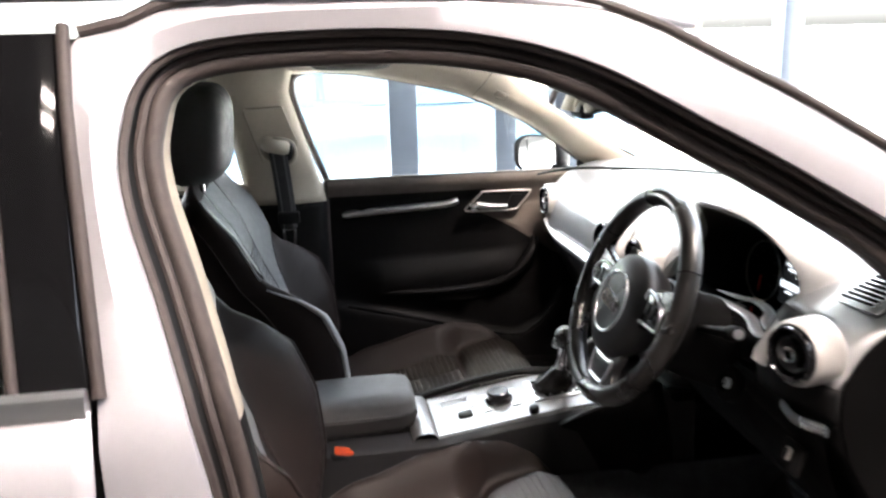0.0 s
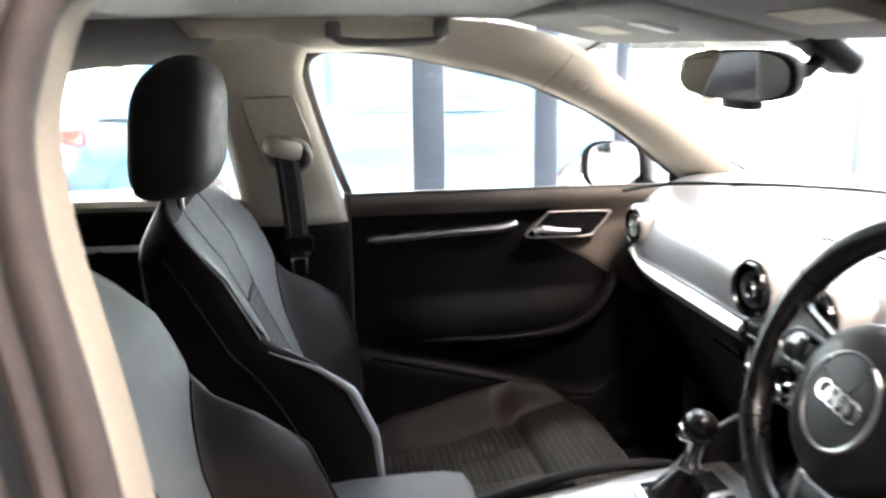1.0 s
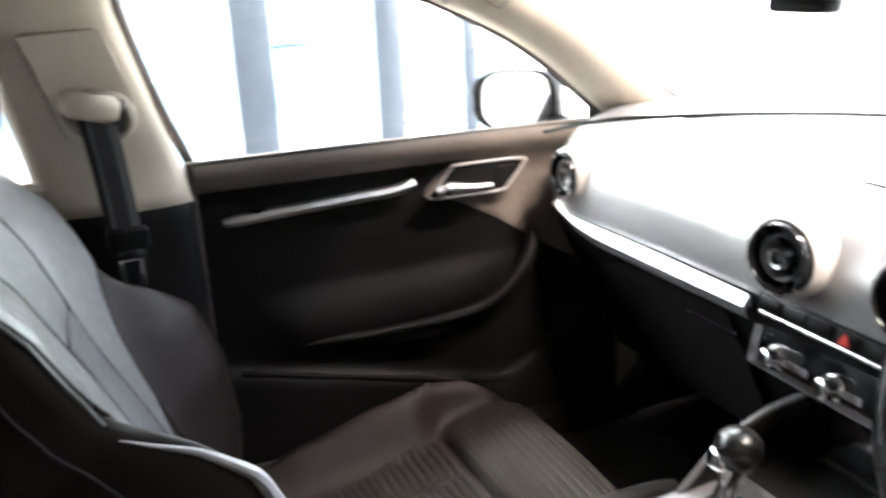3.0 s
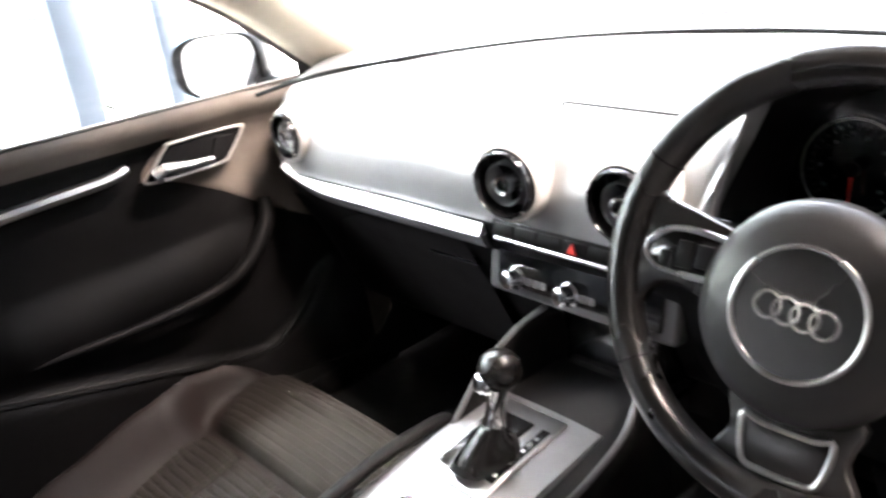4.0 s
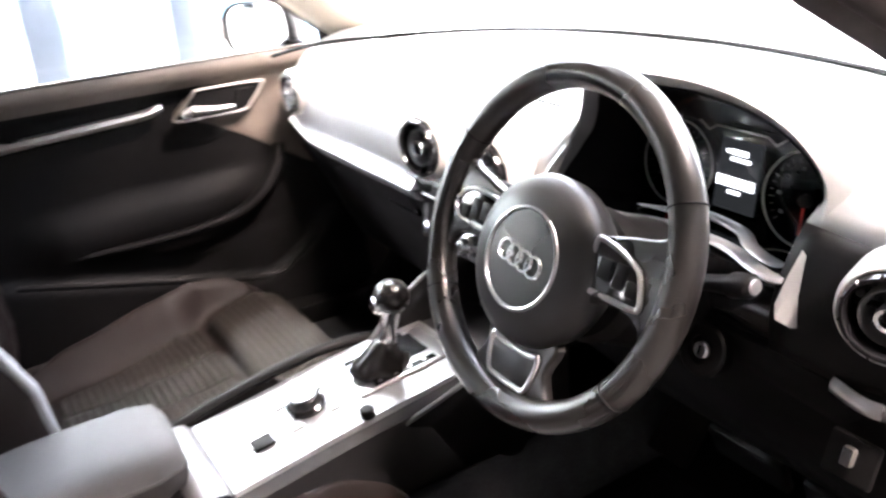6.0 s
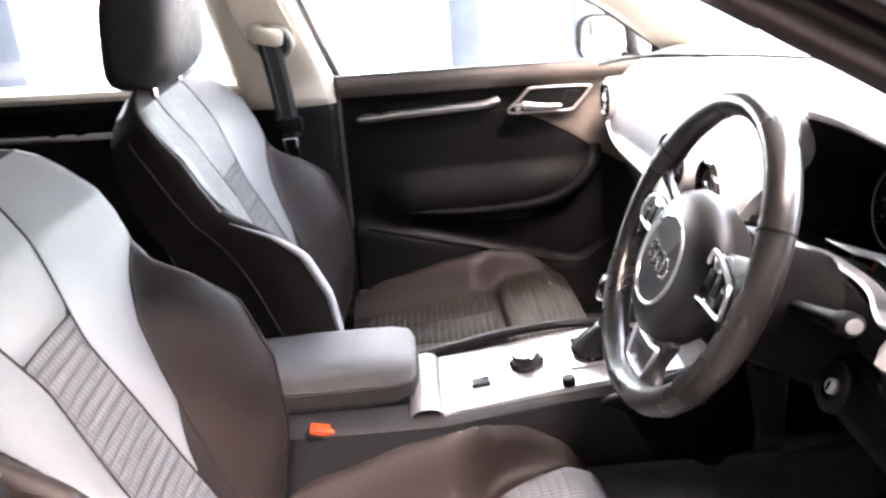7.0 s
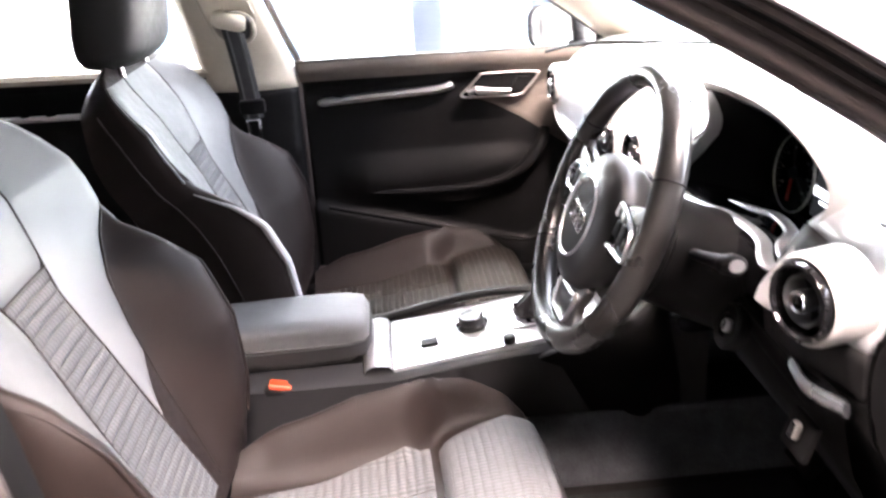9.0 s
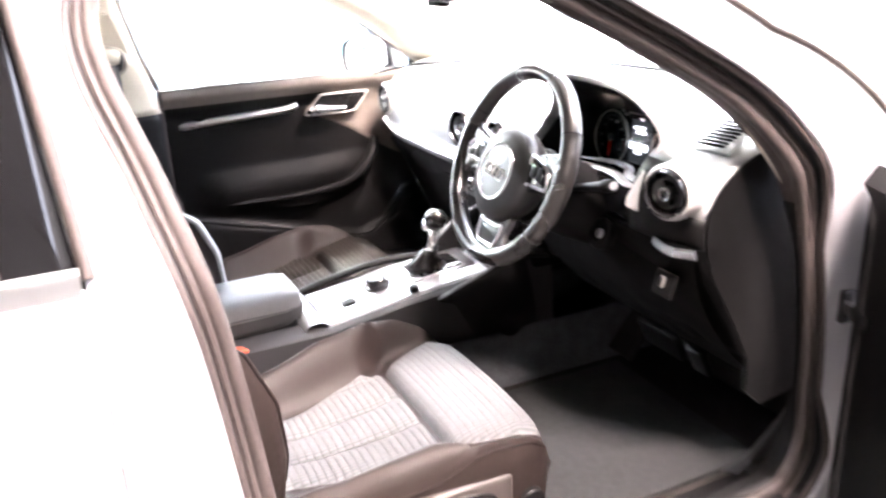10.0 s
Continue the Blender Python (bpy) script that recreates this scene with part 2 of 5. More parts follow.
def plate(outline, thick, m, bevel=0.0, seg=2):
    """A flat outline (local x, y) given thickness along local z."""
    b = bmesh.new()
    f = b.faces.new([b.verts.new((x, y, 0)) for x, y in outline])
    ex = bmesh.ops.extrude_face_region(b, geom=[f])
    top = [v for v in ex["geom"] if isinstance(v, bmesh.types.BMVert)]
    bmesh.ops.translate(b, vec=(0, 0, thick), verts=top)
    if bevel:
        es = [e for e in b.edges if all(v in set(top) for v in e.verts)]
        bmesh.ops.bevel(b, geom=es, offset=bevel, segments=seg, affect="EDGES", profile=0.5)
    bmesh.ops.transform(b, matrix=m, verts=b.verts)
    return b


def axes(origin, x, y):
    """A pose with the given local x and y directions."""
    x = Vector(x).normalized()
    z = x.cross(Vector(y)).normalized()
    y = z.cross(x)
    r = Matrix((x, y, z)).transposed().to_4x4()
    return Matrix.Translation(origin) @ r


def lerp(a, b, t):
    return a + (b - a) * t


def table(xs, v):
    """Straight-line look-up in pairs (x, value)."""
    return float(np.interp(v, [p[0] for p in xs], [p[1] for p in xs]))


def bump_of(d, w):
    """A soft bump of half width w."""
    return 0.5 + 0.5 * math.cos(math.pi * min(1, abs(d) / w))


# ---- showroom shell ----
floor = part("floor", rbox(pose(-1.05, -1.8, -0.05), 8.9, 8.6, 0.1, 0), TILE)
tagged(floor, "grey polished showroom floor under the silver car", "floor", kind="structure")
ground = part("ground", rbox(pose(0, 0, -0.16), 600, 600, 0.1, 0), TARMAC)
tagged(ground, "pale concrete forecourt outside the glazed front", "ground", kind="structure")
ceiling = part("ceiling", rbox(pose(-1.25, -1.8, 4.4), 8.5, 8.6, 0.2, 0), WALLPAINT)
tagged(ceiling, "plain grey showroom ceiling", "ceiling", kind="structure")
wall = part("wall_south", rbox(pose(-1.05, -6.2, 2.15), 8.9, 0.2, 4.3, 0), WALLPAINT)
tagged(wall, "plain grey painted showroom wall, added out of view", "wall", kind="structure")
# Unseen wall added to block sky light from the south-east.
wall = part("east_light_block", rbox(pose(3.5, -3.55, 2.15), 0.2, 5.1, 4.3, 0), WALLPAINT)
tagged(wall, "plain grey painted showroom wall, added out of view", "wall", kind="structure")
wall = part("wall_west", rbox(pose(-5.6, -1.8, 2.15), 0.2, 8.6, 4.3, 0), WALLPAINT)
tagged(wall, "plain grey painted showroom wall, added out of view", "wall", kind="structure")


def post(x, y, sx, sy):
    ob = part("facade_post", rbox(pose(x, y, 2.15), sx, sy, 4.3, 0.006), POST)
    return tagged(ob, "grey-blue steel post of the glazed showroom front", "post", "facade posts", "structure")


XS = ((-4.4, 0.136), (-1.44, 0.13), (0.478, 0.136), (0.985, 0.105), (1.32, 0.06), (2.49, 0.11), (3.33, 0.14))
for x, w in XS:
    post(x, 2.45, w, 0.12)
post(5.15, 2.45, 0.12, 0.12)
for (x0, w0), (x1, w1) in zip(XS, XS[1:]):
    a, b = x0 + w0 / 2, x1 - w1 / 2
    ob = part("window_pane", rbox(pose((a + b) / 2, 2.45, 2.15), b - a, 0.012, 4.3, 0), GLASS)
    ob.visible_shadow = False
    tagged(ob, "large clear glass pane of the showroom front", "window", "facade panes", "structure")


def ceiling_light(x, y):
    top = new("ceiling_light")
    top.location = (x, y, 4.3)
    part("frame", rbox(pose(0, 0, -0.02), 1.0, 0.30, 0.04, 0.005), METAL, top)
    part("diffuser", rbox(pose(0, 0, -0.046), 0.94, 0.24, 0.012, 0.003), LAMP, top, "white lit diffuser")
    return tagged(top, "white rectangular showroom ceiling light", "ceiling light", "ceiling lights")


for x, y in ((0.70, -3.0), (0.70, -2.4), (2.30, -1.4)):
    ceiling_light(x, y)


# ---- the car: shell ----
car = new("car")
tagged(car, "silver saloon car with black cloth interior and open driver's door", "car")


def side_y(z, y0=0.745):
    return y0 - 0.42 * max(0.0, z - 0.916) - 0.25 * max(0.0, z - 1.24)


OPENING = [(-0.03, 0.46), (-0.045, 0.60), (-0.075, 0.866), (-0.114, 1.038), (-0.146, 1.15), (-0.147, 1.213), (-0.115, 1.266), (0.018, 1.281), (0.192, 1.276),
           (0.331, 1.243), (0.47, 1.170), (0.611, 1.090), (0.735, 1.003), (0.822, 0.880), (0.872, 0.709), (0.895, 0.50), (0.868, 0.355), (0.77, 0.312), (0.40, 0.31), (0.06, 0.32), (-0.012, 0.37)]
LOOP = smooth_path([(x, 0, z) for x, z in OPENING], 6, True)
NORM = []
for i, p in enumerate(LOOP):
    d = (LOOP[(i + 1) % len(LOOP)] - LOOP[i - 1]).normalized()
    NORM.append(Vector((-d.z, 0, d.x)))


def narrow(p):
    """The seals lie closer together on the hinge pillar below the windscreen."""
    return 0.66 if p.x < 0.7 else table([(0.4, 0.66), (0.5, 0.32), (0.78, 0.32), (0.93, 0.66)], p.z)


def ring(d, out, side=-1):
    return [Vector((p.x + n.x * d, side * (side_y(p.z + n.z * d) + out * narrow(p) / 0.66), p.z + n.z * d)) for p, n, d in zip(LOOP, NORM, [d * narrow(p) for p in LOOP])]


TRIM = [ring(-0.004, -0.028), ring(-0.003, -0.012), ring(0.0, 0.0), ring(0.006, 0.006)]
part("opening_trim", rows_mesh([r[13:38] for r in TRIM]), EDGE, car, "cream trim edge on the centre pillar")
part("roof_edge_trim", rows_mesh([r[37:60] for r in TRIM]), LINING, car)
part("pillar_edge_trim", rows_mesh([r[59:80] for r in TRIM]), RUBBER, car, "brown-grey edge of the windscreen pillar")
part("sill_trim", rows_mesh([r[79:] + r[:14] for r in TRIM]), PLASTIC, car)
part("inner_door_seal", tube(ring(0.016, 0.014), 0.012, 10, True, up=(0, 1, 0)), RUBBER, car)
part("door_seal_lip", tube(ring(0.036, 0.028), 0.006, 8, True, up=(0, 1, 0)), RUBBER, car)
part("door_channel", rows_mesh([ring(0.012, 0.02), ring(0.03, 0.024), ring(0.048, 0.036), ring(0.056, 0.052)], close_cols=True), PLASTIC, car)
part("outer_door_seal", tube(ring(0.056, 0.052), 0.0065, 8, True, up=(0, 1, 0)), RUBBER, car)


def outer(side=-1, out=0.075):
    pts = []
    for p, n in zip(LOOP, NORM):
        wide = table([(0.0, 0.2), (0.35, 0.15), (0.8, 0.09), (1.0, 0.085)], n.z) if p.x < 0.1 else table([(0.1, 0.085), (0.4, 0.115), (0.7, 0.115), (0.85, 0.2)], p.x)
        x, z = p.x + n.x * wide, p.z + n.z * wide
        x, z = max(-0.214 - 0.09 * max(0, z - 1.0), min(1.06, x)), max(0.2, z)
        pts.append(Vector((x, side * (side_y(z) + out), z)))
    return pts


a, b = ring(0.062, 0.066), outer()
part("side_frame", rows_mesh([ring(0.058, 0.05), a, [u.lerp(v, 0.5) + Vector((0, -0.012, 0)) for u, v in zip(a, b)], b], close_cols=True), PAINT, car, "silver painted door frame and sill")


def rail(side, edge, name, mat, n=6):
    """Trim between the window or door edge and the headliner and windscreen edge."""
    rim = [(-0.25, 0.515, 1.285), (0.0, 0.515, 1.288), (0.2, 0.52, 1.283), (0.4, 0.542, 1.262), (0.54, 0.580, 1.217), (0.668, 0.606, 1.124), (0.792, 0.638, 1.044), (0.92, 0.671, 0.966), (1.045, 0.70, 0.905)]
    m = 48
    e = smooth_path([(x, side * (side_y(z) - 0.012), z) for x, z in edge], 12)
    r = smooth_path([(x, side * y, z) for x, y, z in rim], 12)
    rows = []
    for i in range(m + 1):
        u, v = e[round(i / m * (len(e) - 1))], r[round(i / m * (len(r) - 1))]
        rows.append([u.lerp(v, q / n) + Vector((0, -side * 0.022 * math.sin(math.pi * q / n), 0)) for q in range(n + 1)])
    return shell(part(name, rows_mesh(rows), mat, car), 0.004)


TOP_EDGE = [(-0.20, 1.225), (-0.02, 1.222), (0.10, 1.222), (0.196, 1.209), (0.382, 1.168), (0.472, 1.139), (0.636, 1.06), (0.821, 0.93), (0.885, 0.875)]
rows = []
for p in smooth_path([(-0.18, 0, 1.207), (-0.30, 0, 1.203), (-0.40, 0, 1.198), (-0.48, 0, 1.188), (-0.64, 0, 1.166), (-0.82, 0, 1.130), (-1.02, 0, 1.075)], 4):
    low, high = Vector((p.x, side_y(p.z) - 0.010, p.z)), Vector((p.x, 0.512, 1.288 - 0.10 * max(0, -0.5 - p.x) ** 2))
    rows.append([low + Vector((0, 0.022, 0.004))] + [low.lerp(high, q / 6) + Vector((0, -0.014 * math.sin(math.pi * q / 6), 0)) for q in range(7)])
shell(part("rear_roof_trim", rows_mesh(rows), LINING, car, "grey cloth trim over the rear side window"), 0.004)
rail(1, TOP_EDGE, "passenger_side_trim", CREAM)["label"] = "cream roof rail and windscreen pillar trim"
rail(-1, [(-0.22, 1.27), (-0.1, 1.272), (0.018, 1.281), (0.192, 1.276), (0.331, 1.243), (0.47, 1.170), (0.611, 1.090), (0.735, 1.003), (0.822, 0.880)], "driver_side_trim", CREAM)["label"] = "cream roof rail and windscreen pillar trim"

rows = []
for i in range(25):
    y = lerp(-0.53, 0.53, i / 24)
    c = 1 - (y / 0.53) ** 2
    rows.append([Vector((x, y, 1.285 + 0.03 * c - 0.10 * max(0, (-0.5 - x)) ** 2 - 0.22 * max(0, x - 0.3) ** 1.5 * (1 + 0.2 * c))) for x in np.linspace(-1.5, 0.50 + 0.05 * c, 28)])
shell(part("headliner", rows_mesh(rows), LINING, car, "light grey cloth headliner"), 0.01)
rows = []
for i in range(25):
    y = lerp(-0.62, 0.62, i / 24)
    c = 1 - (y / 0.62) ** 2
    rows.append([Vector((x, y, 1.362 + 0.055 * c ** 0.6 - 0.10 * max(0, (-0.4 - x)) ** 2 - 0.2 * max(0, x - 0.1) ** 1.6)) for x in np.linspace(-1.5, 0.50 + 0.06 * c, 28)])
shell(part("roof", rows_mesh(rows), PAINT, car), 0.01)

# windscreen and its dark surround
rows = []
for i in range(21):
    v = -1 + 2 * i / 20
    top, low = Vector((0.58 - 0.04 * v * v, 0.582 * v, 1.298 - 0.078 * v * v)), Vector((1.33 - 0.28 * v * v, 0.706 * v, 0.935 - 0.028 * v * v))
    rows.append([top.lerp(low, q / 10) + Vector((0, 0, (0.02 - 0.045 * v * v) * math.sin(math.pi * q / 10))) for q in range(11)])
ws = part("windscreen", rows_mesh(rows), GLASS, car, "clear curved windscreen glass")
ws.visible_shadow = False
edge = [r[0] for r in rows] + rows[-1][1:] + [r[-1] for r in rows[::-1]][1:] + rows[0][1:-1][::-1]
part("windscreen_seal", tube(edge, 0.0045, 8, True), RUBBER, car)
part("scuttle", rows_mesh([[Vector((1.34 - 0.27 * v * v + dx, 0.73 * v, 0.935 + dz)) for v in np.linspace(-1, 1, 17)] for dx, dz in ((0.0, -0.03), (0.06, -0.01), (0.16, -0.012), (0.18, -0.06))]), PLASTIC, car)

# bonnet, wings and lower body, front to back
rows = []
for i in range(21):
    v = -1 + 2 * i / 20
    rows.append([Vector((1.50 - 0.25 * v * v + (1.02 - 0.05 * v * v) * q / 10, 0.80 * v * (1 - 0.10 * (q / 10) ** 2), 0.93 - 0.16 * (q / 10) ** 1.6 - 0.06 * v ** 4)) for q in range(11)])
shell(part("bonnet", rows_mesh(rows), PAINT, car), 0.01)


def body_half(side):
    prof = [(0.74, 0.22), (0.83, 0.24), (0.885, 0.40), (0.895, 0.60), (0.875, 0.80), (0.845, 0.885)] + ([(0.826, 0.962)] if side < 0 else [(0.84, 0.895)])
    for x0, x1, name in ((1.06, 2.42, "wing"), (-1.05, -0.216, "rear_door_skin"), (-2.0, -1.05, "rear_quarter")) + (((-0.212, 1.06, "front_door_skin"),) if side > 0 else ()):
        rows = []
        for x in np.linspace(x0, x1, 40):
            pinch = 1 - 0.12 * max(0, (x - 1.6) / 0.8) ** 2 - 0.10 * max(0, (-1.2 - x) / 0.8) ** 2
            row = []
            for y, z in prof:
                for wx in (1.72, -0.93):
                    d = math.hypot(x - wx, 0.32 - 0.32)
                    if abs(x - wx) < 0.345:
                        z = max(z, 0.32 + math.sqrt(0.345 ** 2 - (x - wx) ** 2))
                row.append(Vector((x, side * y * pinch, z)))
            rows.append(row)
        ob = shell(part(name, rows_mesh(rows), PAINT, car), 0.006)


body_half(1)
body_half(-1)
part("nose", rows_mesh([[Vector((2.40 + 0.12 * (1 - v * v) + dx, 0.78 * v, z)) for v in np.linspace(-1, 1, 15)] for dx, z in ((-0.05, 0.2), (0.02, 0.3), (0.03, 0.5), (0.0, 0.68), (-0.03, 0.77))]), PAINT, car)
part("tail", rows_mesh([[Vector((-1.98 - 0.08 * (1 - v * v) - dx, 0.79 * v, z)) for v in np.linspace(-1, 1, 15)] for dx, z in ((0.0, 0.22), (0.06, 0.4), (0.06, 0.7), (0.02, 0.98), (-0.36, 1.0))]), PAINT, car)
rows = [[Vector((lerp(-1.5, -1.72, q / 6), v * 0.58, 1.24 - 0.24 * q / 6)) for q in range(7)] for v in np.linspace(-1, 1, 9)]
part("rear_screen", rows_mesh(rows), DARKGLASS, car, "tinted rear window glass")


def wheel(x, y):
    m = axes((x, y, 0.32), (1, 0, 0), (0, 0, 1)) if y < 0 else axes((x, y, 0.32), (-1, 0, 0), (0, 0, 1))
    t = part("wheel", lathe([(0.20, 0.07), (0.225, 0.10), (0.29, 0.10), (0.318, 0.07), (0.318, -0.07), (0.29, -0.10), (0.22, -0.10), (0.2, -0.07)], m, 40), RUBBER, car, "black rubber tyre")
    bm = lathe([(0.205, 0.075), (0.20, 0.09), (0.19, 0.085), (0.185, -0.07), (0.02, -0.07)], m, 40)
    part("rim", bm, METAL, t, "silver alloy rim")
    for k in range(10):
        s = m @ pose(0, 0, 0, 0, 0, 36 * k) @ pose(0.115, 0, 0.06)
        part("spoke", rbox(s, 0.15, 0.022, 0.03, 0.006), METAL, t)


for x in (1.72, -0.93):
    for y in (-0.80, 0.80):
        wheel(x, y)

# driver's side behind the opening: pillar cover, rear glass, mouldings
for sy in (-1, 1):
    if sy < 0:
        rows = [[Vector((x - 0.09 * (z - 1.0), sy * (side_y(z) + out), z)) for x, out in ((-0.222, 0.074), (-0.226, 0.078), (-0.255, 0.080), (-0.288, 0.080), (-0.292, 0.076))] for z in np.linspace(0.972, 1.325, 10)]
        part("pillar_cover", rows_mesh(rows), PILLAR, car, "gloss black cover on the door pillar")
        for x, r in ((-0.214, 0.0075), (-0.296, 0.0065)):
            part("rear_door_seal", tube([(x - 0.09 * (z - 1.0), sy * (side_y(z) + 0.080), z) for z in np.linspace(0.965, 1.332, 10)], r, 10, up=(0, 1, 0)), RUBBER, car, "grey rubber strip beside the pillar cover")
    rows = [[Vector((x, sy * (side_y(z) + 0.066), z)) for x in np.linspace(-0.298, -1.0, 8)] for z in np.linspace(0.955 if sy < 0 else 0.90, 1.29, 8)]
    ob = part("rear_door_glass", rows_mesh(rows), DARKGLASS if sy < 0 else GLASS, car)
    ob.visible_shadow = False
    part("belt_moulding", tube([(x, sy * 0.822, 0.968 if sy < 0 else 0.915) for x in np.linspace(-0.218, -1.02, 12)], 0.012, 8, flat=1.4), METAL, car, "bright metal belt moulding")
    if sy < 0:
        part("roof_moulding", tube([Vector((p.x, sy * abs(p.y) * 1.0, p.z + 0.004)) for p in b[34:84]], 0.007, 8), RUBBER, car)
    rows = [[Vector((x, sy * (side_y(z) + 0.07 - 0.02 * q), z)) for x, z, q in ((-1.0, 0.96, 0), (-1.45, 0.98, 0), (-1.62, 1.05, 1))]
            , [Vector((x, sy * (side_y(z) + 0.07 - 0.02 * q), z)) for x, z, q in ((-0.95, 1.30, 0), (-1.3, 1.27, 0), (-1.5, 1.22, 1))]]
    part("rear_pillar", rows_mesh(rows), PAINT, car)

# floor pan, sills and carpet
part("carpet", rbox(pose(0.0, 0, 0.27), 2.2, 1.42, 0.03, 0.01), CARPET, car, "dark grey carpet")
part("bulkhead", rbox(pose(1.10, 0, 0.6), 0.04, 1.44, 0.66, 0.01), CARPET, car)
part("rear_bulkhead", rbox(pose(-1.45, 0, 0.62), 0.04, 1.4, 0.72, 0.01), CARPET, car)
part("sill_plate", rbox(pose(0.42, 0.735, 0.305), 0.95, 0.12, 0.06, 0.012), PLASTIC, car)
part("sill_plate", rbox(pose(0.42, -0.735, 0.300), 0.86, 0.10, 0.024, 0.008), PLASTIC, car)
for sy in (-1, 1):
    part("kick_panel", rows_mesh([[Vector((x, sy * (0.665 + 0.05 * k * k), 0.30 + 0.21 * k * h)) for k in np.linspace(0, 1, 9)] for x, h in ((0.80, 0.15), (0.86, 0.35), (0.92, 0.75), (1.0, 1.0), (1.08, 1.05))]), PLASTIC, car)
strap = part("check_strap", rbox(pose(0.915, -0.815, 0.67, 0, 0, 68), 0.10, 0.010, 0.024, 0.003), GLOSS, car, "black steel door check strap")
part("strap_bracket", rbox(pose(0.930, -0.790, 0.67), 0.028, 0.016, 0.060, 0.004), GLOSS, strap)
part("dead_pedal", rbox(pose(1.0, -0.18, 0.38, 0, -50, 0), 0.2, 0.08, 0.02, 0.006), CARPET, car)
for y, w in ((-0.36, 0.13), (-0.48, 0.05)):
    p = part("pedal", rbox(pose(0.91, y, 0.43, 0, -25, 0), 0.02, w, 0.07, 0.008), PLASTIC, car)
    part("pedal_arm", tube([(0.92, y, 0.44), (0.97, y, 0.53), (1.02, y, 0.66)], 0.008, 8), PLASTIC, p)
for sy in (-1, 1):
    rows = [[Vector((x, 0.032 + sy * (0.132 + 0.055 * (1 - v) ** 2), 0.285 + 0.115 * v)) for v in np.linspace(0, 1, 8)] for x in np.linspace(0.30, 1.08, 24)]
    shell(part("tunnel_carpet", rows_mesh(rows), TUNNEL, car, "blue-grey carpet on the tunnel side"), 0.006)
part("floor_mat", rbox(pose(0.66, -0.42, 0.292), 0.52, 0.46, 0.012, 0.006), MAT, car, "dark rubber-backed floor mat")
part("floor_mat", rbox(pose(0.66, 0.42, 0.292), 0.52, 0.46, 0.012, 0.006), MAT, car, "dark rubber-backed floor mat")

# ---- passenger's side ----
rows = []
for i in range(21):
    z = lerp(0.86, 1.285, i / 20)
    l = table([(0.86, -0.155), (0.918, -0.168), (1.0, -0.178), (1.12, -0.196), (1.19, -0.217), (1.285, -0.27)], z)
    r = table([(0.86, 0.056), (0.918, 0.045), (1.0, 0.02), (1.172, -0.028), (1.215, -0.02), (1.285, 0.02)], z)
    rows.append([Vector((lerp(l, r, q / 10), side_y(z) - 0.02 - 0.022 * math.sin(math.pi * q / 10) ** 0.6 - 0.35 * max(0, z - 1.21), z)) for q in range(11)])
shell(part("door_pillar_trim", rows_mesh(rows), CREAM, car, "cream centre pillar trim"), 0.004)
rows = [[Vector((lerp(-0.155, 0.056, q / 10), 0.728 - 0.024 * math.sin(math.pi * q / 10) ** 0.6 - 0.012 * bump_of(z - 0.70, 0.10) * (q > 4), z)) for q in range(11)] for z in np.linspace(0.335, 0.864, 24)]
shell(part("lower_pillar_trim", rows_mesh(rows), PLASTIC, car), 0.006)


def side_panel(pts, lift, name, mat, thick, label="", bevel=0.004):
    """A flat outline in x, z on the passenger pillar's slope."""
    m = axes((0, side_y(0.916) - 0.02 - lift, 0.916), (1, 0, 0), (0, -0.42, 1))
    return part(name, plate([(x, (z - 0.916) * 1.085) for x, z in pts], -thick, m, 0), mat, car, label)


guide = side_panel([(-0.145, 1.135), (-0.045, 1.138), (-0.015, 1.05), (-0.028, 0.99), (-0.05, 0.975), (-0.105, 0.975)], 0.026, "belt_height_panel", CREAM, -0.006, "cream plate of the belt height adjuster")
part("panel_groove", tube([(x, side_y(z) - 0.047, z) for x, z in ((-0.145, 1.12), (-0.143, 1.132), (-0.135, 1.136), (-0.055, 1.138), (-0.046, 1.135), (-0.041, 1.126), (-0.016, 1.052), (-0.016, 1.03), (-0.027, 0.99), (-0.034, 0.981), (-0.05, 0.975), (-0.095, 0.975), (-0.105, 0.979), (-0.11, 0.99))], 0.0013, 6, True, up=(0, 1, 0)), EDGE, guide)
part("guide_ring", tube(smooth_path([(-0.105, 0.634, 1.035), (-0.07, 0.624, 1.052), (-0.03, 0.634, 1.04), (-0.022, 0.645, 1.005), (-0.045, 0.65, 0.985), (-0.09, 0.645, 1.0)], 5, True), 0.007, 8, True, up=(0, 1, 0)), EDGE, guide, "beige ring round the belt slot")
part("belt_guide", lathe([(0.004, -0.040), (0.015, -0.038), (0.021, -0.026), (0.022, 0.0), (0.021, 0.024), (0.013, 0.036), (0.003, 0.039)], axes((-0.072, 0.630, 1.035), (0, -1, 0), (0.25, 0, 1)), 24), CREAM, guide, "grey plastic belt guide")
part("belt_slot", rbox(pose(-0.045, 0.643, 1.02, 25, 0, 20), 0.035, 0.04, 0.06, 0.014, 3), PLASTIC, guide)
m = [(-0.066, 0.628, 1.02), (-0.06, 0.652, 0.95), (-0.054, 0.672, 0.86), (-0.052, 0.68, 0.80)]
belt = part("seat_belt", rows_mesh([[Vector(p) + Vector((dx, -0.004 - dz, 0)) for dx, dz in ((-0.024, 0), (-0.008, 0.002), (0.008, 0.002), (0.024, 0))] for p in smooth_path(m, 6)]), WEBBING, car, "black woven seat belt")
shell(belt, 0.003)
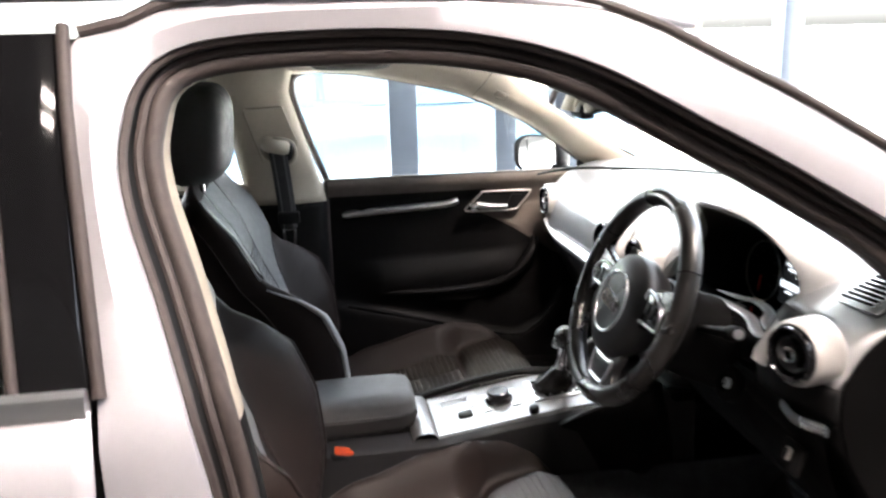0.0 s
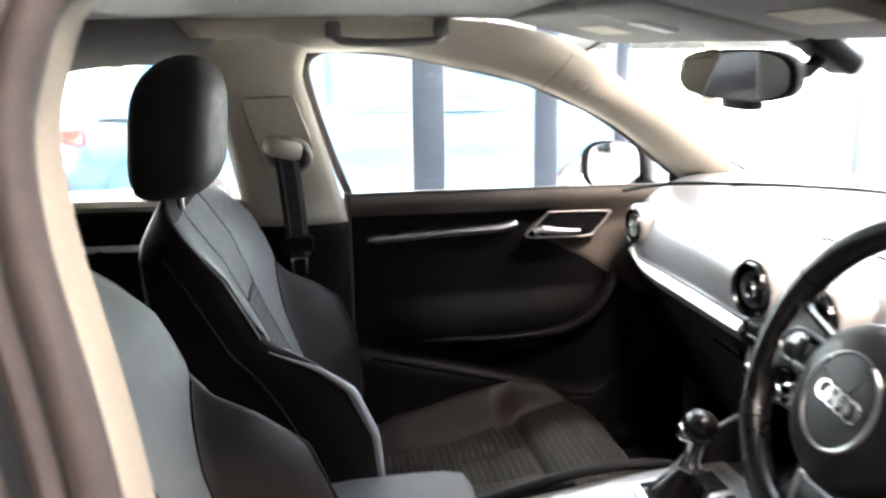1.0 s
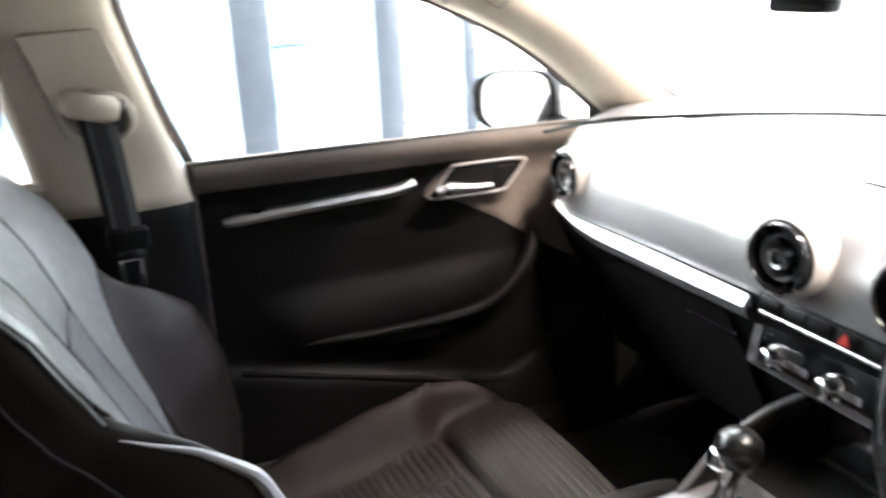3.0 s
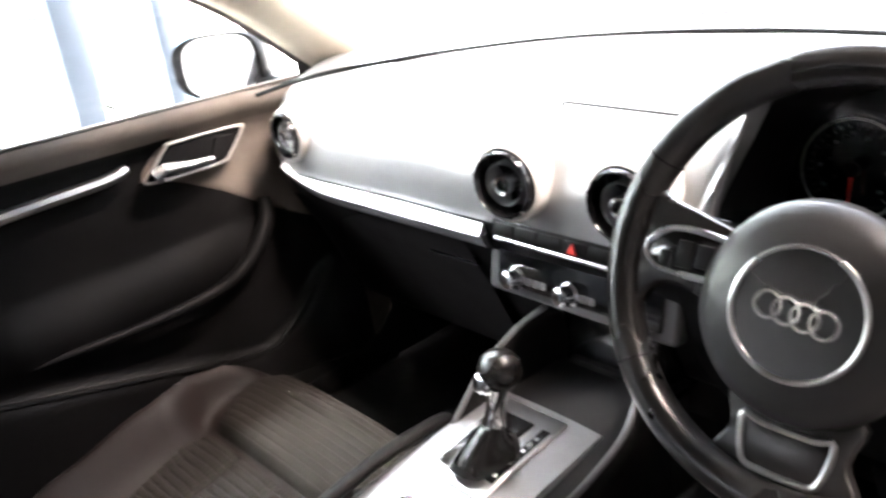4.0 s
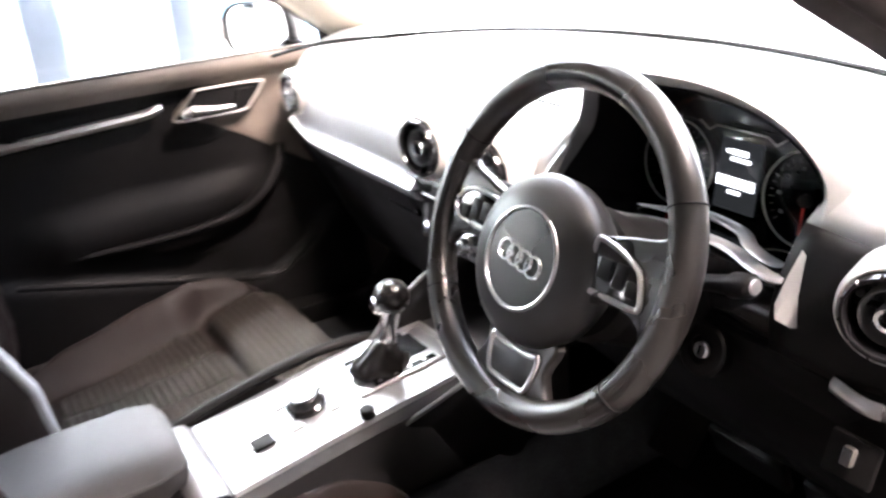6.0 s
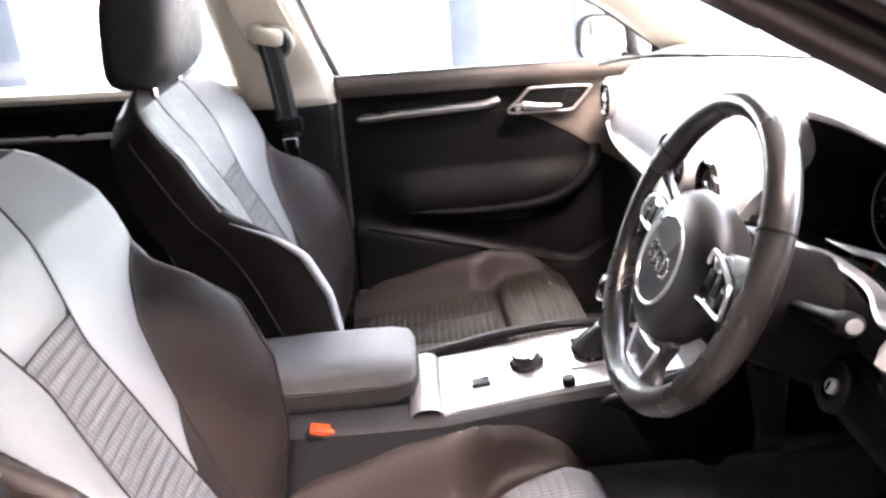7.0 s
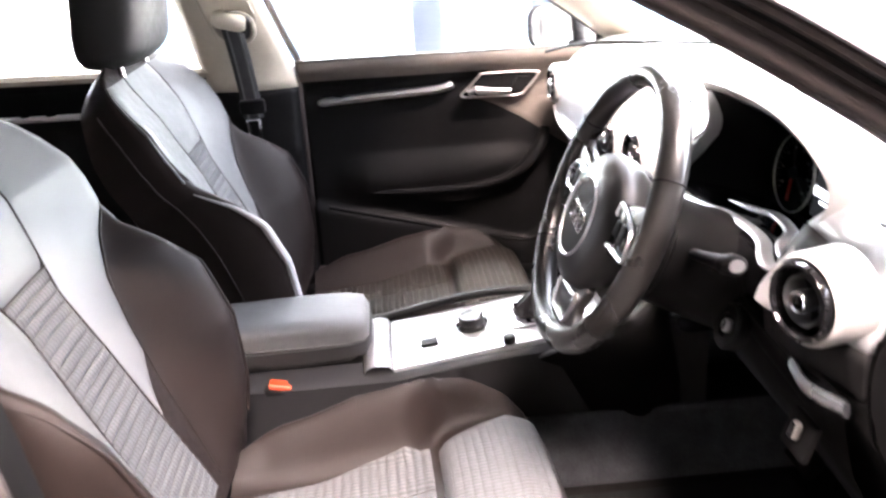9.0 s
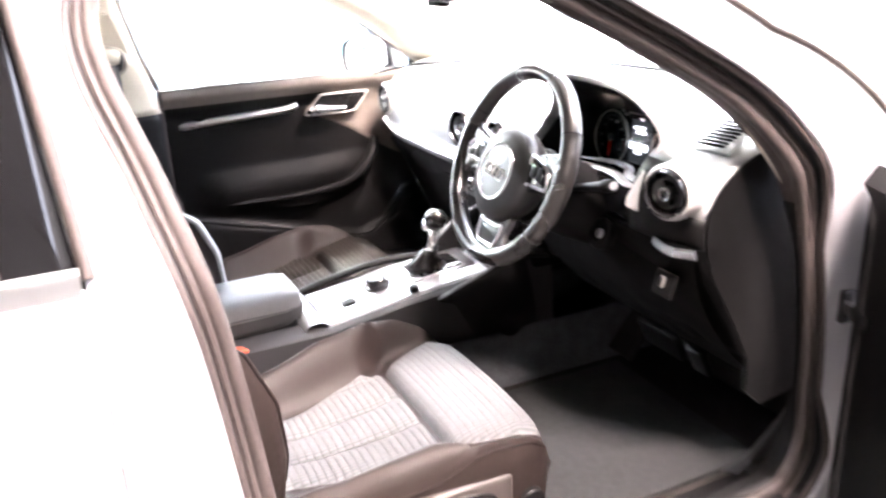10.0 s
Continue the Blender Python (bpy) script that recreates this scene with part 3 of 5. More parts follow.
for dx in (-0.013, 0.013):
    part("belt_stripe", tube([Vector(p) + Vector((dx, -0.0075, 0)) for p in smooth_path(m, 6)], 0.0022, 6, up=(0, 1, 0), flat=0.4), DIM, belt)
t = part("belt_stop", rbox(pose(-0.05, 0.664, 0.83, 10, 0, 0), 0.06, 0.02, 0.035, 0.006), PLASTIC, belt)
part("belt_tongue", tube([(-0.066, 0.655, 0.80), (-0.036, 0.655, 0.80), (-0.038, 0.655, 0.758), (-0.064, 0.655, 0.758)], 0.006, 6, True, up=(0, 1, 0)), CHROME, belt, "bright metal belt tongue")

# door trim: one relief, split into a brown-grey upper panel and a black lower one


def door_bulge(x, z):
    b = 0.030 * bump_of(z - 0.90, 0.055) - 0.004 * bump_of(z - 0.828, 0.03)
    zc = 0.60 + 0.02 * (x - 0.2)
    fade = max(0, min(1, (x - 0.12) / 0.08)) * max(0, min(1, (0.70 - x) / 0.12))
    b += 0.024 * fade * (bump_of(z - zc, 0.075) ** 0.7)
    low = table([(0.06, 0.545), (0.11, 0.533), (0.615, 0.402), (0.70, 0.45), (0.76, 0.53), (0.9, 0.6)], x)
    b += 0.020 / (1 + math.exp((z - low) * 220))
    b += 0.035 * max(0, min(1, (x - 0.62) / 0.16)) ** 1.5
    return b


SWEEP = [(0.33, 0.85), (0.50, 0.84), (0.60, 0.815), (0.64, 0.78), (0.663, 0.725), (0.695, 0.672), (0.742, 0.60), (0.788, 0.512), (0.803, 0.447), (0.815, 0.452), (0.866, 0.51)]


NX, NZ = 66, 60
X = [lerp(0.062, 0.90, i / NX) for i in range(NX + 1)]
Z = [lerp(0.33, 0.914, j / NZ) for j in range(NZ + 1)]
shell(part("door_lower_trim", rows_mesh([[Vector((x, 0.757 - door_bulge(x, z), z)) for z in Z] for x in X]), PLASTIC, car, "black plastic and cloth lower door trim"), 0.012)
bm = rows_mesh([[Vector((x, 0.748 - door_bulge(x, z), z)) for x in np.linspace(0.062, 0.90, 40)] for z in np.linspace(0.866, 0.915, 9)])
rows = []
for z in np.linspace(0.33, 0.866, 44):
    a = table([(p, q) for p, q in SWEEP], z)
    rows.append([Vector((x, 0.748 - door_bulge(x, z) + (0.006 if k == 0 else 0), z)) for k, x in enumerate(np.linspace(a, 0.90, 18))])
rows_mesh(rows, bm=bm)
part("door_upper_trim", bm, DOORTOP, car, "brown-grey soft upper door trim")
pts = [(0.062, z) for z in (0.33, 0.5, 0.7, 0.915)]
part("door_gap_seal", tube([(x - 0.004, 0.742, z) for x, z in pts], 0.007, 8), RUBBER, car)
strip = [(0.10, 0.733, 0.812), (0.14, 0.731, 0.816), (0.30, 0.731, 0.824), (0.40, 0.731, 0.829), (0.437, 0.733, 0.838)]
part("door_trim_strip", tube(smooth_path(strip, 6), 0.0105, 8, up=(0, 1, 0), flat=1.0, taper=[0.55 + 0.45 * min(1, k / 4) if k < 20 else 1 - 0.03 * (k - 20) ** 1.5 for k in range(25)]), METAL, car, "brushed aluminium door strip")
hp = [(0.458, 0.808), (0.480, 0.833), (0.504, 0.857), (0.518, 0.862), (0.641, 0.860), (0.650, 0.851), (0.621, 0.817), (0.603, 0.805), (0.53, 0.804)]
hs = part("handle_recess", plate([(x, z) for x, z in hp], 0.003, axes((0, 0.724, 0), (1, 0, 0), (0, 0, 1)), 0), PLASTIC, car)
part("handle_surround", tube(smooth_path([(x, 0.719, z) for x, z in hp], 5, True), 0.0028, 8, True, up=(0, 1, 0)), SATIN, hs, "satin metal handle surround")
part("door_release", tube(smooth_path([(0.474, 0.716, 0.815), (0.496, 0.712, 0.822), (0.535, 0.708, 0.819), (0.580, 0.708, 0.818)], 6), 0.0085, 10, up=(0, 1, 0), flat=0.8, taper=[1.7 - 0.06 * k for k in range(19)]), METAL, hs, "satin metal door release lever")
part("tweeter_panel", plate([(0.580, 0.814), (0.596, 0.850), (0.629, 0.849), (0.601, 0.814)], 0.004, axes((0, 0.720, 0), (1, 0, 0), (0, 0, 1)), 0), PLASTIC, hs)
part("door_pull", tube(smooth_path([(0.668, 0.722, 0.715), (0.652, 0.704, 0.675), (0.60, 0.700, 0.617), (0.52, 0.706, 0.582), (0.36, 0.722, 0.568), (0.18, 0.745, 0.568)], 6), 0.015, 12, up=(0, 1, 0), flat=1.0, taper=[0.8 + 0.04 * min(k, 5) - 0.028 * max(0, k - 10) for k in range(31)]), PLASTIC, car, "curved door pull grip")
part("door_pocket", tube(smooth_path([(0.10, 0.738, 0.537), (0.35, 0.736, 0.472), (0.60, 0.735, 0.408), (0.68, 0.728, 0.44), (0.75, 0.718, 0.512)], 8), 0.0055, 8, up=(0, 1, 0)), PLASTIC, car)
part("window_ledge", tube([(0.05, 0.742, 0.916), (0.3, 0.742, 0.916), (0.6, 0.742, 0.914), (0.88, 0.742, 0.912)], 0.005, 8, flat=0.7), DOORTOP, car)
frame_pts = smooth_path([(0.062, 0.76, 0.915), (0.02, 0.73, 1.03), (-0.02, 0.655, 1.18), (0.01, 0.632, 1.226)] + [(x, side_y(z) + 0.01, z + 0.004) for x, z in TOP_EDGE[2:]], 6)
part("door_window_frame", tube(frame_pts, 0.010, 8, up=(0, 1, 0)), RUBBER, car)
part("front_door_glass", rows_mesh([[Vector((lerp(0.06 - 0.36 * max(0, z - 0.9), table([(0.88, 0.87), (1.06, 0.636), (1.168, 0.382), (1.222, 0.1)], z), q / 8), side_y(z) + 0.03, z)) for q in range(9)] for z in np.linspace(0.89, 1.222, 9)]), GLASS, car).visible_shadow = False
part("mirror_quarter", plate([(0.80, 0.905), (0.875, 0.885), (0.80, 0.955)], 0.004, axes((0, 0.742, 0), (1, 0, 0), (0, 0, 1)), 0), PLASTIC, car)

# rear door on the passenger's side and the rear bench
rows = [[Vector((x, 0.75 - 0.028 * bump_of(z - 0.895, 0.05) - 0.03 * bump_of(z - 0.60, 0.1), z)) for z in np.linspace(0.34, 0.913, 24)] for x in np.linspace(-0.16, -1.05, 14)]
shell(part("rear_door_trim", rows_mesh(rows), PLASTIC, car), 0.01)
part("rear_window_ledge", tube([(-0.15, 0.735, 0.908), (-0.6, 0.735, 0.915), (-1.0, 0.735, 0.925)], 0.02, 8, flat=0.8), CREAM, car)
part("rear_door_strip", tube([(-0.22, 0.726, 0.82), (-0.6, 0.726, 0.822), (-0.9, 0.726, 0.83)], 0.008, 8, up=(0, 1, 0), flat=0.6), METAL, car)
for y, w in ((-0.36, 0.66), (0.36, 0.66)):
    b = part("rear_bench", rbox(pose(-0.86, y, 0.44, 0, 4, 0), 0.48, w, 0.18, 0.05, 4), FABRIC, car)
    part("bench_back", rbox(pose(-1.17, y, 0.72, 0, -22, 0), 0.16, w, 0.62, 0.06, 4), FABRIC, b)
part("parcel_shelf", rbox(pose(-1.36, 0, 0.98), 0.40, 1.3, 0.02, 0.01), LINING, car)


# ---- front seats ----
def seat(cy, dx, bx, bz, label):
    up, fwd = Vector((-0.41, 0, 0.912)), Vector((0.912, 0, 0.41))
    o, length = Vector((bx, cy, 0.415 + bz)), 0.655
    W = [(0, 0.225), (0.12, 0.252), (0.2, 0.264), (0.3, 0.273), (0.45, 0.272), (0.56, 0.256), (0.63, 0.25), (0.69, 0.266), (0.75, 0.28), (0.81, 0.279), (0.87, 0.268), (0.92, 0.249), (0.96, 0.212), (0.985, 0.17), (1.0, 0.12)]
    B = [(0, 0.0), (0.08, 0.035), (0.15, 0.06), (0.3, 0.09), (0.45, 0.086), (0.55, 0.056), (0.63, 0.016), (0.68, 0.0), (1, 0.0)]
    H = [(0, 0.02), (0.3, 0.024), (0.55, 0.036), (0.7, 0.042), (0.8, 0.038), (0.9, 0.020), (1, 0.0)]
    T = [(0, 0.13), (0.5, 0.135), (0.8, 0.115), (0.93, 0.085), (1, 0.03)]
    Q = [(0, 0.42), (0.3, 0.46), (0.45, 0.54), (0.55, 0.64), (0.62, 0.78), (0.68, 0.93), (0.72, 0.96), (1, 0.96)]
    RIDGE = [(0, 0.82), (0.3, 0.88), (0.47, 0.92), (0.6, 0.96), (0.68, 0.98), (1, 0.985)]
    if cy > 0:
        W, B, Q, RIDGE = [[(s - 0.04 * bump_of(s - 0.64, 0.34), v) for s, v in tab] for tab in (W, B, Q, RIDGE)]
        W = [(s, w - 0.006 * bump_of(s - 0.60, 0.12)) for s, w in W]

    def front(q, s):
        a, qb, ar = abs(q), table(Q, s), table(RIDGE, s)
        if a < qb:
            lift = 0.0
        elif a < ar:
            lift = math.sin(0.5 * math.pi * (a - qb) / (ar - qb)) ** 1.2
        else:
            lift = 0.45 + 0.55 * math.cos(0.5 * math.pi * min(1, (a - ar) / (1.001 - ar)))
        return table(B, s) * lift + table(H, s) * a ** 1.8 - 0.018 * max(0, s - 0.8) / 0.2 - 0.030 * (max(0, a - 0.92) / 0.08) ** 2 * min(1, max(0, (1 - s) / 0.2))

    def spot(q, s, off=0.0):
        return o + up * (length * s) + Vector((0, q * table(W, s), 0)) + fwd * (front(q, s) + off)

    rows = []
    for i in range(49):
        s = i / 48
        row = [spot(q, s) for q in np.linspace(-1, 1, 81)]
        row += [o + up * (length * s) + Vector((0, q * table(W, s), 0)) - fwd * (table(T, s) * (1 - 0.3 * q ** 4)) for q in np.linspace(0.99, -0.99, 13)]
        rows.append(row)
    back = tagged(part("front_seat", rows_mesh(rows, close_cols=True, caps=True), FABRIC, smooth=55), label, "car seat", "front seats")
    # middle panel, wings and seams of the backrest
    IN = [(0.03, 0.32), (0.3, 0.25), (0.6, 0.23), (0.75, 0.30), (0.97, 0.42)]
    rows = []
    n = 200
    for i in range(n + 1):
        s = lerp(0.04, 0.66, i / n)
        groove = (abs(math.sin(math.pi * i / n * 25))) ** 0.3
        rows.append([spot(q * table(IN, s), s, 0.0038 * groove * (1 - q ** 8) + 0.001) for q in np.linspace(-1, 1, 13)])
    part("back_insert", rows_mesh(rows), RIBBED, back, "light grey ribbed cloth panel", smooth=70)
    bm = bmesh.new()
    for k in range(26):
        s = lerp(0.04, 0.66, k / 25)
        tube([spot(q * table(IN, s), s, 0.0025) for q in np.linspace(-0.97, 0.97, 11)], 0.0013, 4, bm=bm)
    part("stitching", bm, STITCH, back)
    rows = [[spot(q * table(IN, s), s, 0.004 * (1 - q ** 6) + 0.001 - 0.003 * bump_of(s - 0.665, 0.02)) for q in np.linspace(-1, 1, 13)] for s in np.linspace(0.665, 0.95, 24)]
    part("shoulder_panel", rows_mesh(rows), WING, back, "smooth grey cloth shoulder panel")
    for q in (-1, 1):
        rows = []
        for s in np.linspace(0.26, 0.95, 60):
            a, b = table(IN, s), lerp(table(IN, s), table(Q, s) - 0.015, min(1, (s - 0.255) / 0.12))
            rows.append([spot(q * lerp(a, b, k / 14), s, 0.004 * math.sin(math.pi * k / 14) ** 0.5 + 0.0008) for k in range(15)])
        part("wing_panel", rows_mesh(rows), WING, back, "smooth grey cloth wing panel")
        part("seam", tube([spot(q * table(IN, s), s, 0.001) for s in np.linspace(0.04, 0.95, 40)], 0.0022, 6), FABRIC, back)
        part("seam", tube([spot(q * table(Q, s), s, 0.001) for s in np.linspace(0.04, 0.67, 30)], 0.0022, 6), FABRIC, back)
        # Passenger's inboard ridge gets a painted highlight; the others thin dark piping.
        part("piping_and_highlight", tube([spot(q * (table(RIDGE, s) + 0.015), s, 0.001) for s in np.linspace(0.08, 0.60, 36)], 0.0085 if cy * q < 0 and cy > 0 else 0.003, 8, taper=[min(1, (35 - k) / 14 + 0.1) for k in range(36)]), RIDGELIGHT if cy * q < 0 and cy > 0 else FABRIC, back)
        part("shoulder_piping", tube([spot(q * 0.965, s, 0.001) for s in np.linspace(0.64, 0.95, 24)], 0.0025, 8), WING, back)
        part("side_seam", tube([spot(q * 0.998, s, -0.03) for s in np.linspace(0.02, 0.90, 30)], 0.0018, 6), SEAM, back)
    # head restraint
    hu, hf = (Vector((-0.10, 0, 0.995)), Vector((0.995, 0, 0.10))) if cy > 0 else (Vector((-0.28, 0, 0.96)), Vector((0.96, 0, 0.28)))
    c = o + up * (length - 0.005) + hu * (0.097 if cy > 0 else 0.100) + hf * (0.010 if cy > 0 else -0.024)
    rows = []
    for i in range(25):
        v = -math.cos(math.pi * i / 24)
        h = math.sqrt(max(0.0, 1 - abs(v) ** (3.2 if v > 0 else 5.5)))
        p = c + hu * (v * 0.113)
        wy, wx = (0.142 - 0.014 * v) * max(0.10, h) ** 0.75, (0.071 if cy > 0 else 0.068) * max(0.08, h)
        row = []
        for k in range(40):
            t = 2 * math.pi * k / 40
            e = 2 / 5.5
            cs, sn2 = math.copysign(abs(math.cos(t)) ** e, math.cos(t)), math.copysign(abs(math.sin(t)) ** e, math.sin(t))
            row.append(p + Vector((0, cs * wy, 0)) + hf * (sn2 * wx - 0.010 * abs(cs) ** 2 * (sn2 > 0) + 0.02 * v))
        rows.append(row)
    head = part("head_restraint", rows_mesh(rows, close_cols=True, caps=True), HEAD, back, "dark grey padded head restraint", smooth=60)
    for q in (-0.088, 0.088):
        part("head_post", tube([o + up * (length - 0.03) + Vector((0, q, 0)) - fwd * 0.01, o + up * (length - 0.005) + hu * 0.02 + Vector((0, q, 0))], 0.006, 10), CHROME, back, "chrome head restraint post")

    # cushion
    CW = [(0, 0.20), (0.1, 0.225), (0.4, 0.245), (0.8, 0.25), (0.95, 0.235), (1, 0.21)]
    CB = [(0, 0.04), (0.15, 0.075), (0.4, 0.104), (0.62, 0.108), (0.76, 0.090), (0.9, 0.045), (1, 0.0)] if cy < 0 else [(0, 0.03), (0.15, 0.06), (0.45, 0.085), (0.66, 0.088), (0.8, 0.065), (0.92, 0.025), (1, 0.0)]
    CZ = [(0, 0.415), (0.25, 0.413), (0.5, 0.425), (0.7, 0.445), (0.88, 0.456), (0.96, 0.445), (1, 0.415)]
    x0, run = -0.01 + dx, 0.50

    def top(q, s, off=0.0):
        a = abs(q)
        inner = table([(0.0, 0.52), (0.54, 0.54), (0.68, 0.78), (1.0, 0.84)], s)
        lift = table([(0, 0), (0.2, 0.25), (0.42, 0.7), (0.62, 1.0), (0.8, 0.92), (0.92, 0.55), (1.0, 0.0)], max(0, a - inner) / (1 - inner))
        low = 0.6 if cy < 0 and q < 0 else 1.0
        z = table(CZ, s) + low * table(CB, s) * lift - 0.03 * max(0, a - 0.8) / 0.2 - 0.008 * bump_of(s - 0.64, 0.035) * (a < 0.78)
        return Vector((x0 + run * s + 0.012 * (1 - a * a) * s, cy + q * table(CW, s), z + off))

    PADW = [(0.642, 0.63), (0.75, 0.74), (0.88, 0.84), (0.990, 0.86)]

    def pad(q, s):
        """The thigh pad stands proud of the cushion and rolls over at its edges."""
        v = (s - 0.816) / 0.174
        return -0.004 + 0.017 * max(0, 1 - abs(q) ** 9) ** 0.5 * max(0, 1 - abs(v) ** 7) ** 0.5

    rows = []
    for i in range(41):
        s = i / 40
        row = [top(q, s) for q in np.linspace(-1, 1, 61)]
        row += [Vector((x0 + run * min(s, 0.95), cy + q * table(CW, s) * 0.98, 0.33)) for q in np.linspace(1, -1, 5)]
        rows.append(row)
    cush = part("seat_cushion", rows_mesh(rows, close_cols=True, caps=True), FABRIC, back, smooth=55)
    for k in (-1, 0, 1):
        rows = []
        for i in range(n + 1):
            s = lerp(0.06, 0.618, i / n)
            groove = (abs(math.sin(math.pi * i / n * 20))) ** 0.3
            w = table([(0, 0.44), (0.62, 0.64)], s)
            rows.append([top(w * (k * 0.667 + 0.325 * q), s, 0.0038 * groove * (1 - q ** 8) + 0.004 * (1 - q ** 4) + 0.0005) for q in np.linspace(-1, 1, 9)])
        part("cushion_insert", rows_mesh(rows), RIBBED if cy < 0 else SHADERIB, back, "ribbed cloth panel", smooth=70)
    rows = []
    for i in range(n + 1):
        s = lerp(0.642, 0.990, i / n)
        groove = (abs(math.sin(math.pi * i / n * 13))) ** 0.3
        w = table(PADW, s)
        rows.append([top(w * q, s, pad(q, s) + 0.0022 * groove * (1 - q ** 10)) for q in np.linspace(-1, 1, 41)])
    part("thigh_panel", rows_mesh(rows), RIBBED if cy < 0 else SHADERIB, back, "ribbed cloth thigh panel", smooth=70)
    bm = bmesh.new()
    for k in range(1, 13):
        s = lerp(0.642, 0.990, k / 13)
        w = table(PADW, s)
        tube([top(w * q, s, pad(q, s) + 0.0006) for q in np.linspace(-0.96, 0.96, 25)], 0.0011, 4, bm=bm)
    for k in range(1, 20):
        s = lerp(0.06, 0.618, k / 20)
        w = table([(0, 0.44), (0.62, 0.64)], s)
        for c in (-1, 0, 1):
            tube([top(w * (c * 0.667 + 0.31 * q), s, 0.004 * (1 - q ** 4) + 0.0025) for q in np.linspace(-1, 1, 7)], 0.0013, 4, bm=bm)
    # Passenger's stitching takes the darker thread to suit its shaded cloth.
    part("stitching", bm, STITCH if cy < 0 else SEAM, back)
    # plastic base, rails and levers
    part("seat_base", rbox(pose(x0 + 0.22, cy, 0.345), 0.46, 0.46, 0.07, 0.025, 3), PLASTIC, back)
    for q in (-0.19, 0.19):
        part("seat_rail", rbox(pose(x0 + 0.20, cy + q, 0.298), 0.46, 0.04, 0.03, 0.006), PLASTIC, back)
    sgn = 1 if cy > 0 else -1
    part("cushion_seam", tube([top(sgn * 0.965, s) + Vector((0, sgn * 0.001, 0.001)) for s in np.linspace(0.03, 0.96, 30)], 0.0018, 6), FABRIC, back)
    shield = part("side_shield", rbox(pose(x0 + 0.20, cy + sgn * 0.243, 0.375), 0.40, 0.022, 0.095, 0.01, 3), SHIELD, back, "brown-grey plastic seat side shield")
    part("shield_rim", tube([(x0 + 0.25 + 0.115 * math.copysign(abs(math.cos(t)) ** 0.7, math.cos(t)), cy + sgn * 0.2545, 0.375 + 0.032 * math.copysign(abs(math.sin(t)) ** 0.7, math.sin(t))) for t in np.linspace(0, 2 * math.pi, 41)[:-1]], 0.004, 6, True, up=(0, 1, 0)), PLASTIC, shield)
    part("lumbar_knob", lathe([(0.026, 0.0), (0.026, 0.012), (0.022, 0.016), (0.002, 0.016)], axes((x0 + 0.44, cy + sgn * 0.235, 0.345), (1, 0, 0), (0, 0, -sgn)), 28), PLASTIC, back)
    part("height_lever", rbox(pose(x0 + 0.26, cy + sgn * 0.262, 0.375, 0, -6, 0), 0.16, 0.018, 0.026, 0.008, 3), SHIELD, back)
    return back


seat(-0.372, -0.01, -0.020, 0.025, "dark cloth front seat with grey ribbed panels, behind the steering wheel")
seat(0.376, 0.075, 0.040, 0.0, "dark cloth passenger seat with grey ribbed panels, beside the closed door")
for y in (-0.066, 0.145):
    b = part("belt_buckle", rbox(pose(0.036, y, 0.452, 0, 12, 0), 0.052, 0.03, 0.075, 0.008, 3), PLASTIC, car)
    part("release_button", rbox(pose(0.045, y, 0.484, 0, 12, 0), 0.040, 0.024, 0.022, 0.004, 3), ORANGE, b, "bright orange release button")

# ---- dashboard ----
dash = thing("dashboard", (0.80, 0, 0.46), "black soft-touch car dashboard with round vents and aluminium strip", "dashboard")
SECTION = [(0.80, 0.56), (0.765, 0.63), (0.725, 0.70), (0.700, 0.742), (0.693, 0.768), (0.688, 0.780), (0.683, 0.82), (0.692, 0.862), (0.722, 0.905), (0.775, 0.935), (0.83, 0.948), (0.95, 0.953), (1.10, 0.950), (1.31, 0.935)]


def dash_x(y):
    """How far the dashboard's face steps towards the seats."""
    return -0.012 * max(0, abs(y) - 0.35) / 0.3


def dash_rows(section):
    rows = []
    line = [(p.x, p.z) for p in smooth_path([(x, 0, z) for x, z in section], 3)]
    for i in range(61):
        y = lerp(-0.69, 0.69, i / 60)
        wrap = 0.03 * max(0, abs(y) - 0.60) / 0.09
        rows.append([Vector((min(x + dash_x(y) + wrap, 1.31 - 0.25 * (y / 0.7) ** 2), y, z - 0.012 * (abs(y) / 0.69) ** 6 * (z > 0.85) + 0.008 * (1 - (y / 0.7) ** 2) * (x > 0.8))) for x, z in line])
    return rows


shell(part("dashboard_lower", rows_mesh(dash_rows(SECTION[:6])), SHADEPLASTIC, dash, "black lower dashboard"), 0.01)
rows = dash_rows(SECTION[5:])
bm = rows_mesh(rows)
cut = [f for f in bm.faces if abs(f.calc_center_median().y + 0.36) < 0.178 and f.calc_center_median().z > 0.785 and f.calc_center_median().x < 0.88]
bmesh.ops.delete(bm, geom=cut, context="FACES")


def fascia(f):
    """The black face under the gauges and beside the driver's outer vent."""
    c = f.calc_center_median()
    return c.y < -0.28 and c.x < 0.80 and (c.z < 0.832 or (c.y > -0.645 and c.z < 0.90))


low = bm.copy()
bmesh.ops.delete(low, geom=[f for f in low.faces if not fascia(f)], context="FACES")
bmesh.ops.delete(bm, geom=[f for f in bm.faces if fascia(f)], context="FACES")
shell(part("gauge_fascia", low, PLASTIC, dash, "black fascia under the gauges"), 0.01)
shell(part("dashboard_top", bm, LITSOFT, dash, "black soft-touch dashboard top, window light put into its grey"), 0.01)
